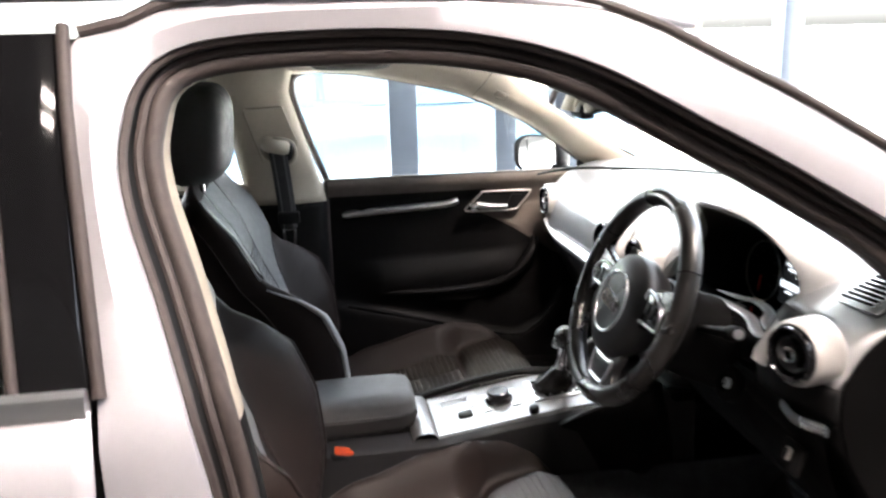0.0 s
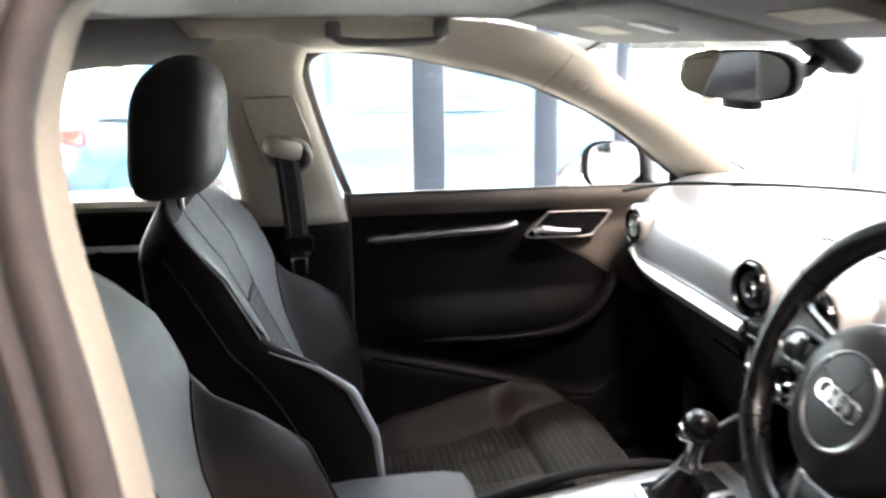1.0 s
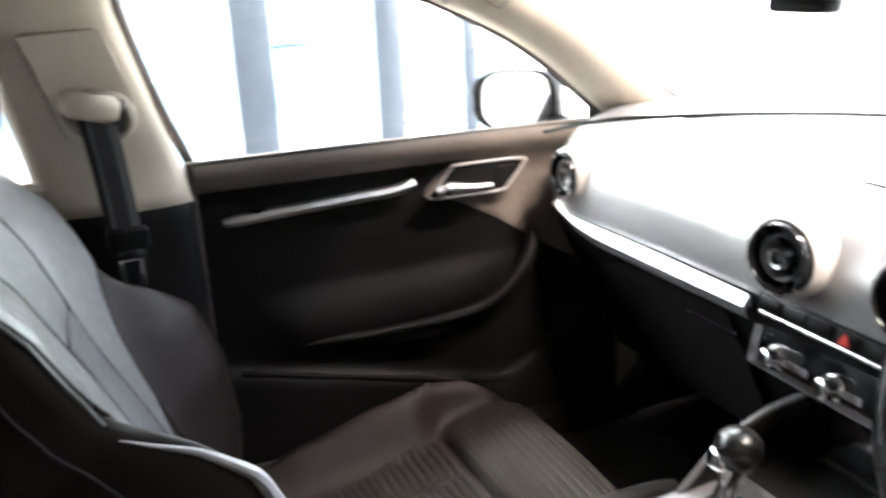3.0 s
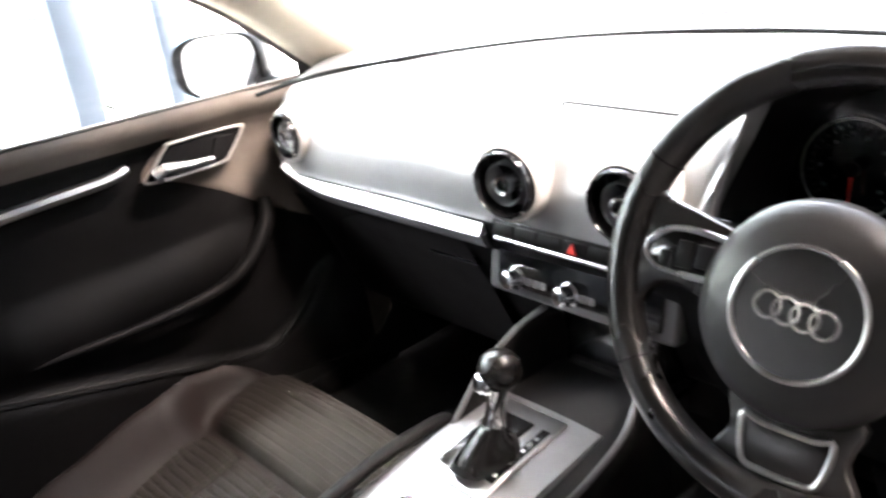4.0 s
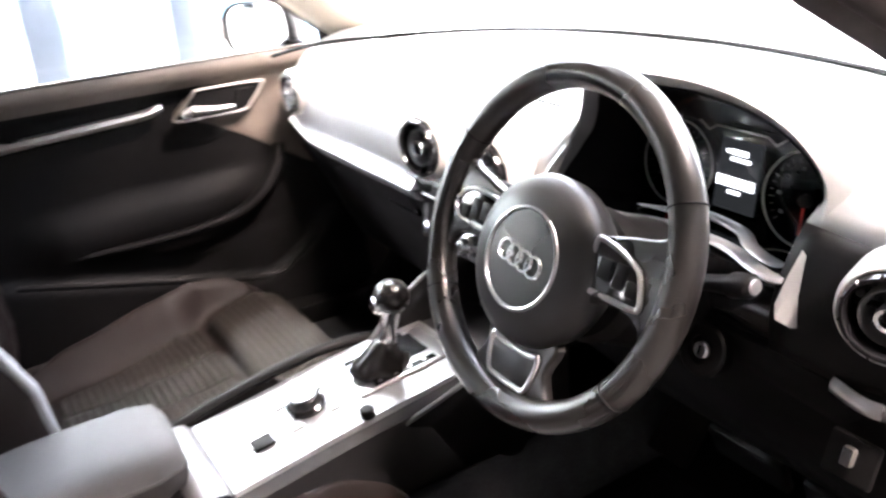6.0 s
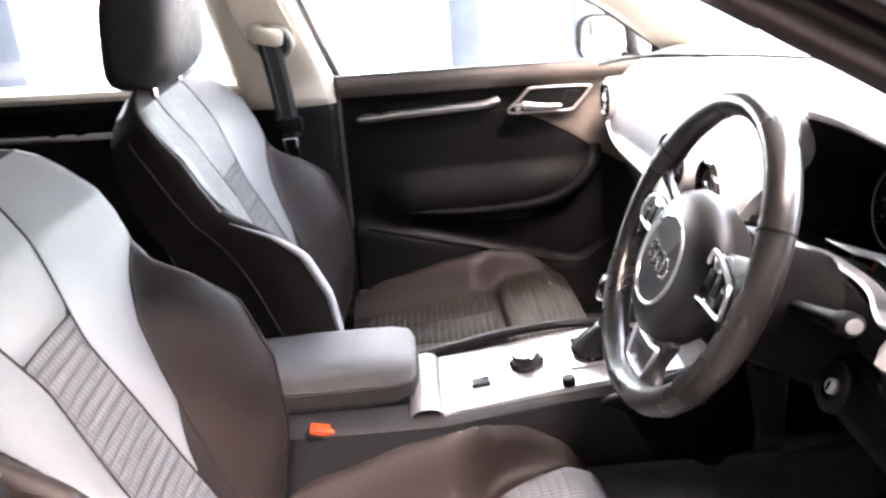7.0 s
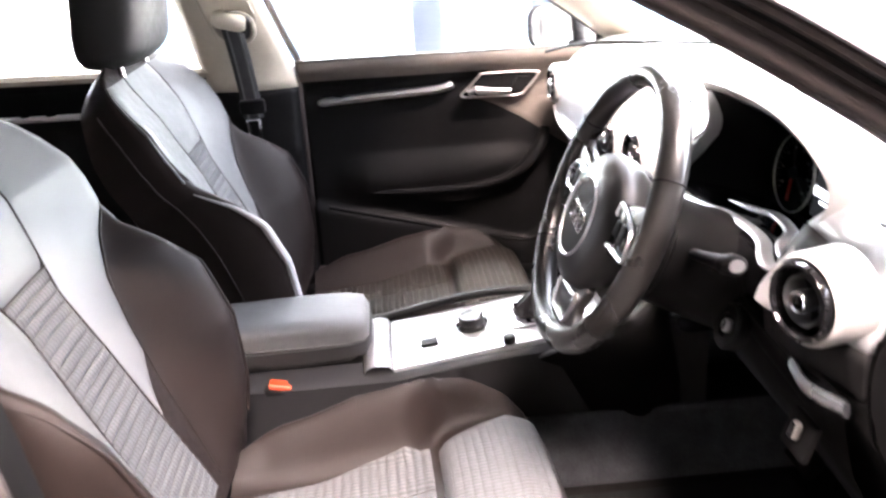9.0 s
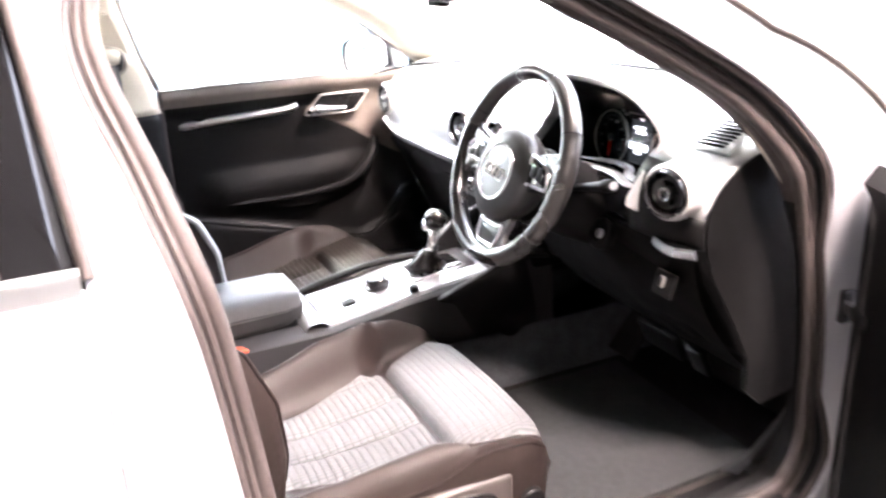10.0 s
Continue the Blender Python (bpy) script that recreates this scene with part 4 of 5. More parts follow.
for sy in (-1, 1):
    out = [(p.x, p.z) for p in smooth_path([(x, 0, z) for x, z in SECTION], 3)] + [(1.08, 0.5), (0.84, 0.46), (0.80, 0.5)]
    out = [(min(x, 1.07) + 0.02, z - 0.01) for x, z in out]
    # End caps wear the dark copy for the shade of the open door.
    part("dash_end_cap", plate(out, 0.012 * sy, Matrix.Translation((0, sy * 0.694, 0)) @ axes((0, 0, 0), (1, 0, 0), (0, 0, 1)), 0), SHADEPLASTIC, dash)
groove = [(0.66, 0.66, 0.915), (0.70, 0.58, 0.938), (0.752, 0.50, 0.953), (0.888, 0.367, 0.963), (1.008, 0.221, 0.966), (1.078, 0.046, 0.967), (1.10, -0.11, 0.967), (1.09, -0.3, 0.966), (1.05, -0.46, 0.964), (0.97, -0.60, 0.958)]
part("dash_seam", tube(smooth_path(groove, 6), 0.0042, 6), PLASTIC, dash)
part("glovebox", rows_mesh([[Vector((x - 0.008, y, z)) for x, z in ((0.83, 0.48), (0.79, 0.56), (0.755, 0.635), (0.725, 0.69), (0.706, 0.728))] for y in np.linspace(0.22, 0.66, 12)]), PLASTIC, dash)
part("glovebox_handle", rbox(pose(0.725, 0.272, 0.688, 0, 20, 0), 0.012, 0.11, 0.018, 0.005), GLOSS, dash)
part("lower_panel", rows_mesh([[Vector((x - 0.006, y, z)) for x, z in ((0.86, 0.50), (0.80, 0.56), (0.745, 0.63), (0.712, 0.69), (0.695, 0.75), (0.69, 0.785))] for y in np.linspace(-0.685, -0.14, 16)]), SHADEPLASTIC, dash)
trim = smooth_path([(0.684, 0.655, 0.787), (0.676, 0.55, 0.770), (0.680, 0.40, 0.766), (0.684, 0.165, 0.766)], 6)
half = [lerp(0.004, 0.0095, min(1, k / 9)) for k in range(len(trim))]
part("dash_trim_strip", rows_mesh([[p + Vector((dx, 0, v * h)) for dx, v in ((0.016, 1.0), (0.006, 1.0), (0.002, 0.8), (-0.003, 0.2), (-0.007, -0.5), (-0.009, -0.9), (-0.006, -1.05), (0.014, -1.05))] for p, h in zip(trim, half)], caps=True), STRIP, dash, "satin aluminium dashboard strip")
part("lower_trim_band", rows_mesh([[p + Vector((dx, 0, -h + dz)) for dx, dz in ((0.010, -0.002), (-0.003, -0.003), (-0.002, -0.010), (0.004, -0.020), (0.018, -0.026))] for p, h in zip(trim, half)], caps=True), BAND, dash, "grey band under the aluminium strip")
part("dash_trim_strip", tube(smooth_path([(0.675, -0.60, 0.775), (0.672, -0.64, 0.77), (0.685, -0.69, 0.775)], 5), 0.010, 8, up=(1, 0, 0.2), flat=0.5), METAL, dash, "satin aluminium dashboard strip")


def vent(x, y, z, yaw, k=1.0):
    m = pose(x, y, z, 0, 0, yaw) @ axes((0, 0, 0), (0, -1, 0), (0, 0.10, 1)) @ Matrix.Scale(k, 4)
    ob = part("air_vent", lathe([(0.0535, -0.05), (0.0525, -0.006), (0.0505, 0.002), (0.0475, 0.0045), (0.0455, 0.003), (0.045, -0.01), (0.0448, -0.04)], m, 56), BEZEL, dash, "round air vent with satin metal collar")
    part("vent_bowl", lathe([(0.0446, -0.034), (0.030, -0.040), (0.002, -0.040)], m, 36), GLOSS, ob)
    part("vent_collar", lathe([(0.0442, -0.03), (0.0442, 0.008), (0.0425, 0.0125), (0.0395, 0.0125), (0.0375, 0.008), (0.0362, -0.012), (0.036, -0.03)], m, 56), GLOSS, ob, "gloss black turning ring")
    part("vent_ring", lathe([(0.0285, -0.030), (0.0290, 0.004), (0.0275, 0.006), (0.0255, 0.003), (0.025, -0.030)], m, 40), BAND, ob)
    part("vent_knob", lathe([(0.0125, -0.018), (0.0135, 0.008), (0.0120, 0.0115), (0.0085, 0.0105), (0.0080, 0.004)], m, 32), CHROME, ob, "chrome ring at the vent's centre")
    part("knob_centre", lathe([(0.008, -0.01), (0.0078, 0.006), (0.002, 0.007)], m, 24), GLOSS, ob)
    for q in range(8):
        part("vent_fin", rbox(m @ pose(0, 0, 0, 0, 0, 45 * q) @ pose(0.024, 0, -0.016), 0.026, 0.0020, 0.012, 0.0008, 1), PLASTIC, ob)
    for q in range(12):
        part("vent_notch", rbox(m @ pose(0, 0, 0, 0, 0, 30 * q + 15) @ pose(0.0425, 0, 0.0105), 0.0045, 0.0030, 0.0045, 0.001, 1), SATIN if q % 3 == 1 else PLASTIC, ob)
    return ob


vent(0.655, 0.084, 0.854, 6)
vent(0.655, -0.092, 0.858, -2)
vent(0.664, 0.590, 0.852, -2, 0.88)
vent(0.650, -0.655, 0.878, 14, 0.90)

# screen slot and button row
part("screen_slot", rbox(pose(0.760, -0.03, 0.9335, 0, -56, 0), 0.004, 0.20, 0.004, 0.001, 1), PLASTIC, dash)
part("screen_slot_end", rbox(pose(0.750, 0.069, 0.926, 0, -56, 0), 0.022, 0.004, 0.004, 0.001, 1), PLASTIC, dash)
row = part("button_bank", rbox(pose(0.690, 0.015, 0.775, 0, 12, 0), 0.03, 0.245, 0.024, 0.003), PLASTIC, dash)
for k in range(6):
    y = 0.115 - k * 0.0395
    part("dash_button", rbox(pose(0.676, y, 0.778, 0, 12, 0), 0.008, 0.036, 0.017, 0.003), PLASTIC, row)
part("hazard_mark", plate([(-0.008, -0.006), (0.008, -0.006), (0, 0.008)], 0.002, axes((0.6705, -0.003, 0.778), (0, -1, 0), (0.2, 0, 1)), 0), RED, row, "red hazard triangle")
part("stack_strip", rbox(pose(0.688, 0.015, 0.757, 0, 12, 0), 0.012, 0.255, 0.006, 0.002), METAL, row)
stack = part("climate_panel", rbox(pose(0.713, 0.018, 0.712, 0, 10, 0), 0.03, 0.305, 0.086, 0.008, 3), BAND, dash, "grey centre stack surround")
part("climate_face", rbox(pose(0.698, 0.018, 0.713, 0, 10, 0), 0.008, 0.265, 0.055, 0.003), GLOSS, stack)
for y in (0.112, 0.021, -0.07):
    m = axes((0.694, y, 0.702), (0, -1, 0), (0.17, 0, 1))
    k = part("climate_knob", lathe([(0.017, 0.0), (0.017, 0.008), (0.0135, 0.011), (0.0125, 0.026), (0.010, 0.028), (0.002, 0.028)], m, 28), CHROME, stack, "chrome rotary knob")
for k in range(5):
    part("climate_key", rbox(pose(0.692, 0.092 - 0.012 * k if k < 3 else 0.0 - 0.012 * (k - 3), 0.700, 0, 10, 0), 0.004, 0.010, 0.010, 0.001, 1), CONSOLE, stack)
part("cubby", rbox(pose(0.79, 0.02, 0.60), 0.10, 0.22, 0.14, 0.02), GLOSS, dash)
part("cubby_shelf", rbox(pose(0.755, -0.02, 0.570, 0, 10, 0), 0.06, 0.16, 0.010, 0.005), PLASTIC, dash)

# instrument hood: outer skin, lip and tunnel
CY = -0.36


def arch(t, hw, z0, h):
    return CY + hw * math.copysign(abs(math.cos(t)) ** 0.75, math.cos(t)), z0 + h * math.sin(t) ** 0.8


LIP = [(0, 0.016), (0.3, 0.040), (0.5, 0.058), (0.82, 0.082), (1.05, 0.097), (1.16, 0.098), (1.33, 0.073), (1.5, 0.033), (1.571, 0.018)]
rows = []
for x, hw, z0, h, sweep in ((1.02, 0.10, 0.93, 0.03, 0), (0.92, 0.20, 0.90, 0.075, 0.01), (0.80, 0.222, 0.84, 0.165, 0.04), (0.70, 0.215, 0.81, 0.222, 0.085), (0.645, 0.198, 0.82, 0.222, 0.098), (0.632, 0.189, 0.83, 0.205, 0.10), (0.64, 0.182, 0.842, 0.182, 0.096), (0.72, 0.178, 0.83, 0.172, 0.05), (0.838, 0.174, 0.805, 0.168, 0.01)):
    rows.append([Vector((x + sweep * 10 * table(LIP, abs(t - math.pi / 2)), *arch(t, hw, z0, h))) for t in np.linspace(0, math.pi, 41)])
hood = tagged(part("instrument_binnacle", rows_mesh(rows), LITSOFT, smooth=50), "hooded instrument cluster with two round gauges on the dashboard", "instrument cluster")
edge = [a.lerp(b, 0.40 * max(0.0, min(1.0, (15 - k) / 7))) for k, (a, b) in enumerate(zip(rows[6], rows[7]))]
part("inner_shroud", rows_mesh([[p + Vector((0, (CY - p.y) * 0.012, -0.002)) for p in r] for r in [edge] + rows[7:]]), PLASTIC, hood)
part("hood_sill", rows_mesh([[Vector((x - 0.012 * abs(v) ** 3 * k, CY + v * hw, z)) for v in np.linspace(-1, 1, 21)] for x, hw, z, k in ((0.836, 0.172, 0.808, 0.0), (0.78, 0.175, 0.832, 0.5), (0.735, 0.178, 0.846, 0.8), (0.705, 0.182, 0.852, 1), (0.690, 0.186, 0.848, 1), (0.682, 0.188, 0.832, 1), (0.69, 0.19, 0.785, 1))]), GLOSS, hood)
for pts, r in (([(0.668, -0.255), (0.680, -0.313), (0.697, -0.349), (0.704, -0.410), (0.700, -0.455), (0.682, -0.500), (0.676, -0.526), (0.690, -0.540)], 0.0095),
               ([(0.722, -0.300), (0.738, -0.345), (0.754, -0.375), (0.746, -0.431), (0.720, -0.465), (0.705, -0.500), (0.708, -0.517)], 0.0085)):
    line = smooth_path([(x, y, 0.856) for x, y in pts], 6)
    part("sill_moulding", tube(line, r, 12, up=(0, 0, 1), flat=0.35, taper=[min(1, 0.2 + k / 7, 0.35 + (len(line) - 1 - k) / 7) for k in range(len(line))]), CONSOLE, hood, "light grey moulding under the gauges")
face = part("instrument_face", rows_mesh([[Vector((0.842, *arch(t, 0.174 * r, 0.804, 0.17 * r))) for t in np.linspace(0, math.pi, 25)] for r in (1.0, 0.6, 0.2)]), GLOSS, hood)
lens = part("cluster_lens", rows_mesh([[Vector((0.815 - 0.03 * r * math.sin(t), *arch(t, 0.175 * r, 0.812, 0.165 * r))) for t in np.linspace(0, math.pi, 25)] for r in (1.0, 0.6, 0.2)]), GLASS, hood, "clear cover over the gauges")
lens.visible_shadow = False
part("divider_line", tube([(0.833, -0.292, 0.936), (0.834, -0.306, 0.926), (0.833, -0.318, 0.934), (0.833, -0.39, 0.934), (0.834, -0.402, 0.926), (0.833, -0.416, 0.936)], 0.0012, 6), SATIN, hood)
FX = axes((0.832 - 0.12 * 0.886, 0, 0), (0, -1, 0), (0.12, 0, 1))


def gauge(y, z):
    m = axes((0.832, y, z), (0, -1, 0), (0.12, 0, 1))
    g = part("gauge_ring", tube([m @ Vector((0.055 * math.cos(2 * math.pi * k / 48), 0.055 * math.sin(2 * math.pi * k / 48), 0.004)) for k in range(48)], 0.0014, 6, True, up=(1, 0, 0)), SATIN, hood, "thin metal gauge ring")
    for k in range(25):
        a = radians(-40 + 260 * k / 24)
        part("gauge_tick", rbox(m @ pose(0.046 * math.cos(a), 0.046 * math.sin(a), 0.002, 0, 0, math.degrees(a)), 0.007 if k % 3 == 0 else 0.004, 0.0010, 0.001, 0), DIM, g)
    for k in range(8):
        a = radians(-35 + 250 * k / 7)
        part("gauge_numeral_bar", rbox(m @ pose(0.036 * math.cos(a), 0.036 * math.sin(a), 0.002), 0.005, 0.0035, 0.001, 0), DIM, g)
    part("gauge_needle", rbox(m @ pose(0, -0.020, 0.006), 0.002, 0.04, 0.002, 0), RED, g)
    part("needle_hub", lathe([(0.008, 0.002), (0.008, 0.008), (0.002, 0.009)], m, 20), PLASTIC, g)


gauge(-0.264, 0.874)
gauge(-0.450, 0.874)
part("display_frame", rbox(FX @ pose(0.357, 0.885, 0.0), 0.070, 0.098, 0.003, 0.004), GLOSS, hood)
part("display_panel", rbox(FX @ pose(0.357, 0.885, 0.002), 0.060, 0.086, 0.002, 0.001, 1), PANEL, hood, "faintly lit display panel")
for u, v, w, h in ((0.356, 0.9135, 0.024, 0.006), (0.3395, 0.9135, 0.004, 0.004), (0.359, 0.905, 0.028, 0.004), (0.340, 0.877, 0.022, 0.006), (0.372, 0.877, 0.022, 0.006), (0.356, 0.8775, 0.008, 0.003), (0.356, 0.882, 0.054, 0.0018), (0.356, 0.872, 0.054, 0.0018), (0.356, 0.865, 0.018, 0.004)):
    part("display_bar", rbox(FX @ pose(u, v, 0.0042), w, h, 0.001, 0), SCREEN, hood, "small lit readout")
part("demister_grille", rbox(pose(0.787, -0.628, 0.943, 0, -25, 10), 0.075, 0.07, 0.006, 0.004), LITSOFT, dash)
for k in range(8):
    part("grille_slot", rbox(pose(0.757 + 0.0085 * k, -0.628, 0.9385 + 0.0039 * k, 0, -25, 10), 0.0028, 0.056, 0.006, 0.001, 1), PLASTIC, dash)

# light switch, ignition lock
m = axes((0.678, -0.628, 0.705), (0, -1, 0), (0.3, 0, 1))
sw = part("light_switch", rbox(m, 0.05, 0.045, 0.010, 0.004), PLASTIC, dash)
part("switch_knob", rbox(m @ pose(0.0, 0.004, 0.008), 0.013, 0.020, 0.010, 0.004), SATIN, sw)
part("switch_face", rbox(m @ pose(0.0, 0.004, 0.0135), 0.010, 0.018, 0.002, 0.001, 1), GLOSS, sw)
m = axes((0.668, -0.458, 0.748), (0, -1, 0.0), (0.35, 0, 1))
ig = part("ignition_lock", lathe([(0.03, -0.01), (0.03, 0.004), (0.027, 0.007), (0.016, 0.007), (0.016, 0.002)], m, 32), PLASTIC, dash)
part("lock_barrel", lathe([(0.0092, 0.0), (0.0092, 0.007), (0.0075, 0.009), (0.002, 0.009)], m, 28), METAL, ig, "bright metal lock barrel")
part("key_slot", rbox(m @ pose(0, 0, 0.0095), 0.003, 0.011, 0.001, 0), GLOSS, ig)

# ---- steering wheel ----
TILT = 22.5
su, sn = Vector((math.sin(radians(TILT)), 0, math.cos(radians(TILT)))), Vector((-math.cos(radians(TILT)), 0, math.sin(radians(TILT))))
WM = axes((0.529, -0.362, 0.881), (0, -1, 0), su)
sw = part("steering_wheel", tube([WM @ Vector((0.174 * math.cos(2 * math.pi * k / 72), 0.174 * math.sin(2 * math.pi * k / 72), 0)) for k in range(72)], 0.0165, 14, True, up=sn, flat=1.12), LEATHER)
tagged(sw, "black leather-rimmed steering wheel with aluminium trim", "steering wheel")
HUB = WM @ pose(-0.004, -0.020, 0.007)
part("wheel_hub", lathe([(0.070, -0.055), (0.087, -0.030), (0.0905, -0.010), (0.086, 0.004), (0.072, 0.013), (0.052, 0.017), (0.050, 0.014), (0.02, 0.015), (0.002, 0.0155)], HUB, 56), HUBPAD, sw)
part("badge_disc", lathe([(0.0505, 0.0125), (0.050, 0.0166), (0.02, 0.0166), (0.002, 0.0168)], HUB, 48), LEATHER, sw, "black centre disc inside the metal ring")
part("hub_ring", tube([HUB @ Vector((0.052 * math.cos(2 * math.pi * k / 56), 0.052 * math.sin(2 * math.pi * k / 56), 0.017)) for k in range(56)], 0.0024, 8, True, up=sn), METAL, sw, "satin metal ring on the hub")
for k in range(4):
    cx = -0.0225 + 0.015 * k
    part("badge_ring", tube([HUB @ pose(0, 0, 0, 0, 0, -7) @ Vector((cx + 0.0105 * math.cos(2 * math.pi * q / 28), 0.0105 * math.sin(2 * math.pi * q / 28), 0.0175)) for q in range(28)], 0.0023, 6, True, up=sn), CHROME, sw, "chrome interlocked ring")
for s in (-1, 1):
    pod = smooth_path([(s * x, y, 0) for x, y in ((0.055, 0.020), (0.10, 0.038), (0.140, 0.048), (0.166, 0.064), (0.172, 0.03), (0.172, -0.03), (0.158, -0.066), (0.144, -0.036), (0.115, -0.026), (0.06, -0.034))], 4, True)
    pod = [(p.x, p.y) for p in pod]
    if s < 0:
        pod = pod[::-1]
    sp = part("wheel_spoke", plate(pod, 0.014, WM @ pose(0, 0, -0.009), 0.005, 3), LEATHER, sw)
    key = [(s * x, y) for x, y in (((0.074, 0.024), (0.080, 0.029), (0.104, 0.025), (0.127, 0.017), (0.134, 0.011), (0.139, 0.000), (0.143, -0.014), (0.139, -0.0195), (0.110, -0.0205), (0.078, -0.021), (0.073, -0.016)) if s > 0 else ((0.069, 0.015), (0.074, 0.021), (0.112, 0.025), (0.138, 0.019), (0.151, 0.004), (0.146, -0.008), (0.128, -0.014), (0.076, -0.014), (0.069, -0.009)))]
    part("key_surround", tube(smooth_path([WM @ Vector((x, y, 0.0075)) for x, y in key], 5, True), 0.0029, 8, True, up=sn), METAL, sp, "satin metal key surround")
    part("key_pad", plate(key if s > 0 else key[::-1], 0.003, WM @ pose(0, 0, 0.0045), 0.001), GLOSS, sp)
    for u, v, w, h in ((0.094, 0.004, 0.016, 0.020), (0.113, 0.003, 0.014, 0.024), (0.130, -0.004, 0.012, 0.015)):
        part("wheel_key", rbox(WM @ pose(s * u, v, 0.008), w, h, 0.004, 0.0015), PLASTIC, sp)
low = [(p.x, p.y) for p in smooth_path([(x, y, 0) for x, y in ((-0.05, -0.088), (0.05, -0.088), (0.048, -0.125), (0.062, -0.156), (0.03, -0.174), (-0.03, -0.174), (-0.062, -0.156), (-0.048, -0.125))], 4, True)][::-1]
sp = part("lower_spoke", plate(low, 0.012, WM @ pose(0, 0, -0.016), 0.004, 3), LEATHER, sw)
fr = [(-0.037, -0.113), (-0.02, -0.115), (0.02, -0.115), (0.037, -0.113), (0.031, -0.148), (0.014, -0.153), (-0.014, -0.153), (-0.031, -0.148)]
part("spoke_frame", tube(smooth_path([WM @ Vector((x, y, -0.002)) for x, y in fr], 4, True), 0.0031, 8, True, up=sn), METAL, sp, "satin metal spoke frame")
part("spoke_pad", plate(fr, 0.003, WM @ pose(0, 0, -0.005), 0.001), LEATHER, sp)
for a in (28, 152, 215, 325):
    c, s2 = math.cos(radians(a)), math.sin(radians(a))
    d = Vector((-s2, c, 0))
    p = Vector((0.174 * c, 0.174 * s2, 0))
    mm = WM @ Matrix.Translation(p)
    part("rim_stitching", tube([mm @ (Vector((c, s2, 0)) * 0.0168 * math.cos(2 * math.pi * k / 20) + Vector((0, 0, 0.0188)) * math.sin(2 * math.pi * k / 20)) for k in range(20)], 0.0009, 6, True, up=WM.to_3x3() @ d), PLASTIC, sw)
col = part("steering_column", rows_mesh([[WM @ Vector((w * math.copysign(abs(math.cos(t)) ** 0.95, math.cos(t)), dy + h * math.copysign(abs(math.sin(t)) ** 0.95, math.sin(t)), -d)) for t in np.linspace(0, 2 * math.pi, 29)[:-1]] for d, w, h, dy in ((0.050, 0.062, 0.058, -0.022), (0.056, 0.074, 0.070, -0.024), (0.075, 0.079, 0.074, -0.026), (0.080, 0.074, 0.070, -0.027), (0.13, 0.078, 0.072, -0.03), (0.21, 0.086, 0.078, -0.03))], close_cols=True, caps=True), PLASTIC)
tagged(col, "black plastic steering column cowl with two stalks", "steering column")
for s in (-1, 1):
    a, b = Vector((0.625, -0.362 - s * 0.06, 0.835)), Vector((0.632, -0.362 - s * 0.150, 0.858))
    st = part("column_stalk", tube([a, a.lerp(b, 0.5), b], 0.011, 14, flat=0.75, taper=[0.75, 0.85, 1.15]), PLASTIC, col)
    part("stalk_end", tube([b, b.lerp(a, -0.06), b.lerp(a, -0.22), b.lerp(a, -0.27)], 0.0150, 14, flat=0.8, taper=[0.95, 1.05, 1.0, 0.7]), PLASTIC, st)
    part("stalk_cap", tube([b.lerp(a, -0.265), b.lerp(a, -0.285)], 0.0100, 14, flat=0.8, taper=[1, 0.85]), CONSOLE, st, "light grey stalk tip")
    part("shift_paddle", rbox(WM @ pose(s * 0.118, 0.014, -0.038), 0.034, 0.046, 0.005, 0.0024, 3), PLASTIC, sw)

# ---- centre console ----
KY = 0.032


def console_z(x):
    return table([(-0.3, 0.495), (0.24, 0.497), (0.32, 0.507), (0.46, 0.528), (0.64, 0.545), (0.72, 0.57)], x)


def rim_z(x):
    """The knee edge on the passenger's side bows up above the panel."""
    return console_z(x) + 0.020 * math.sin(math.pi * min(1, max(0, (x - 0.20) / 0.36))) ** 0.7


con = part("centre_console", rows_mesh([[Vector((x, KY + s * w, z)) for s, w, z in
            ((-1, 0.13, 0.29), (-1, 0.118, console_z(x) - 0.05), (-1, 0.112, console_z(x) - 0.012), (-1, 0.100, console_z(x) - 0.004), (1, 0.100, console_z(x) - 0.004), (1, 0.112, console_z(x) - 0.012), (1, 0.118, console_z(x) - 0.05), (1, 0.13, 0.29))]
            for x in (-0.30, 0.0, 0.15, 0.24, 0.40, 0.55, 0.66, 0.72, 0.80)], caps=True), SIDEPLASTIC)
tagged(con, "black centre console with silver-grey panel between the seats", "centre console")


def on_console(x, y, dz=0.0):
    m = Vector((x, KY + y, console_z(x) + dz))
    slope = math.degrees(math.atan2(console_z(x + 0.02) - console_z(x - 0.02), 0.04))
    return pose(*m, 0, -slope, 0)


part("console_panel", rows_mesh([[Vector((x, KY + y, console_z(x) + h)) for y, h in ((-0.096, -0.006), (-0.092, 0.002), (-0.05, 0.005), (0, 0.006), (0.05, 0.005), (0.092, 0.002), (0.096, -0.006))] for x in np.linspace(0.245, 0.640, 20)]), CONSOLE, con, "silver-grey console panel")
part("knee_edge", tube([(x, KY + 0.108, rim_z(x) - 0.004) for x in np.linspace(0.20, 0.56, 22)], 0.011, 10, flat=0.8), PLASTIC, con, "black padded console edge")
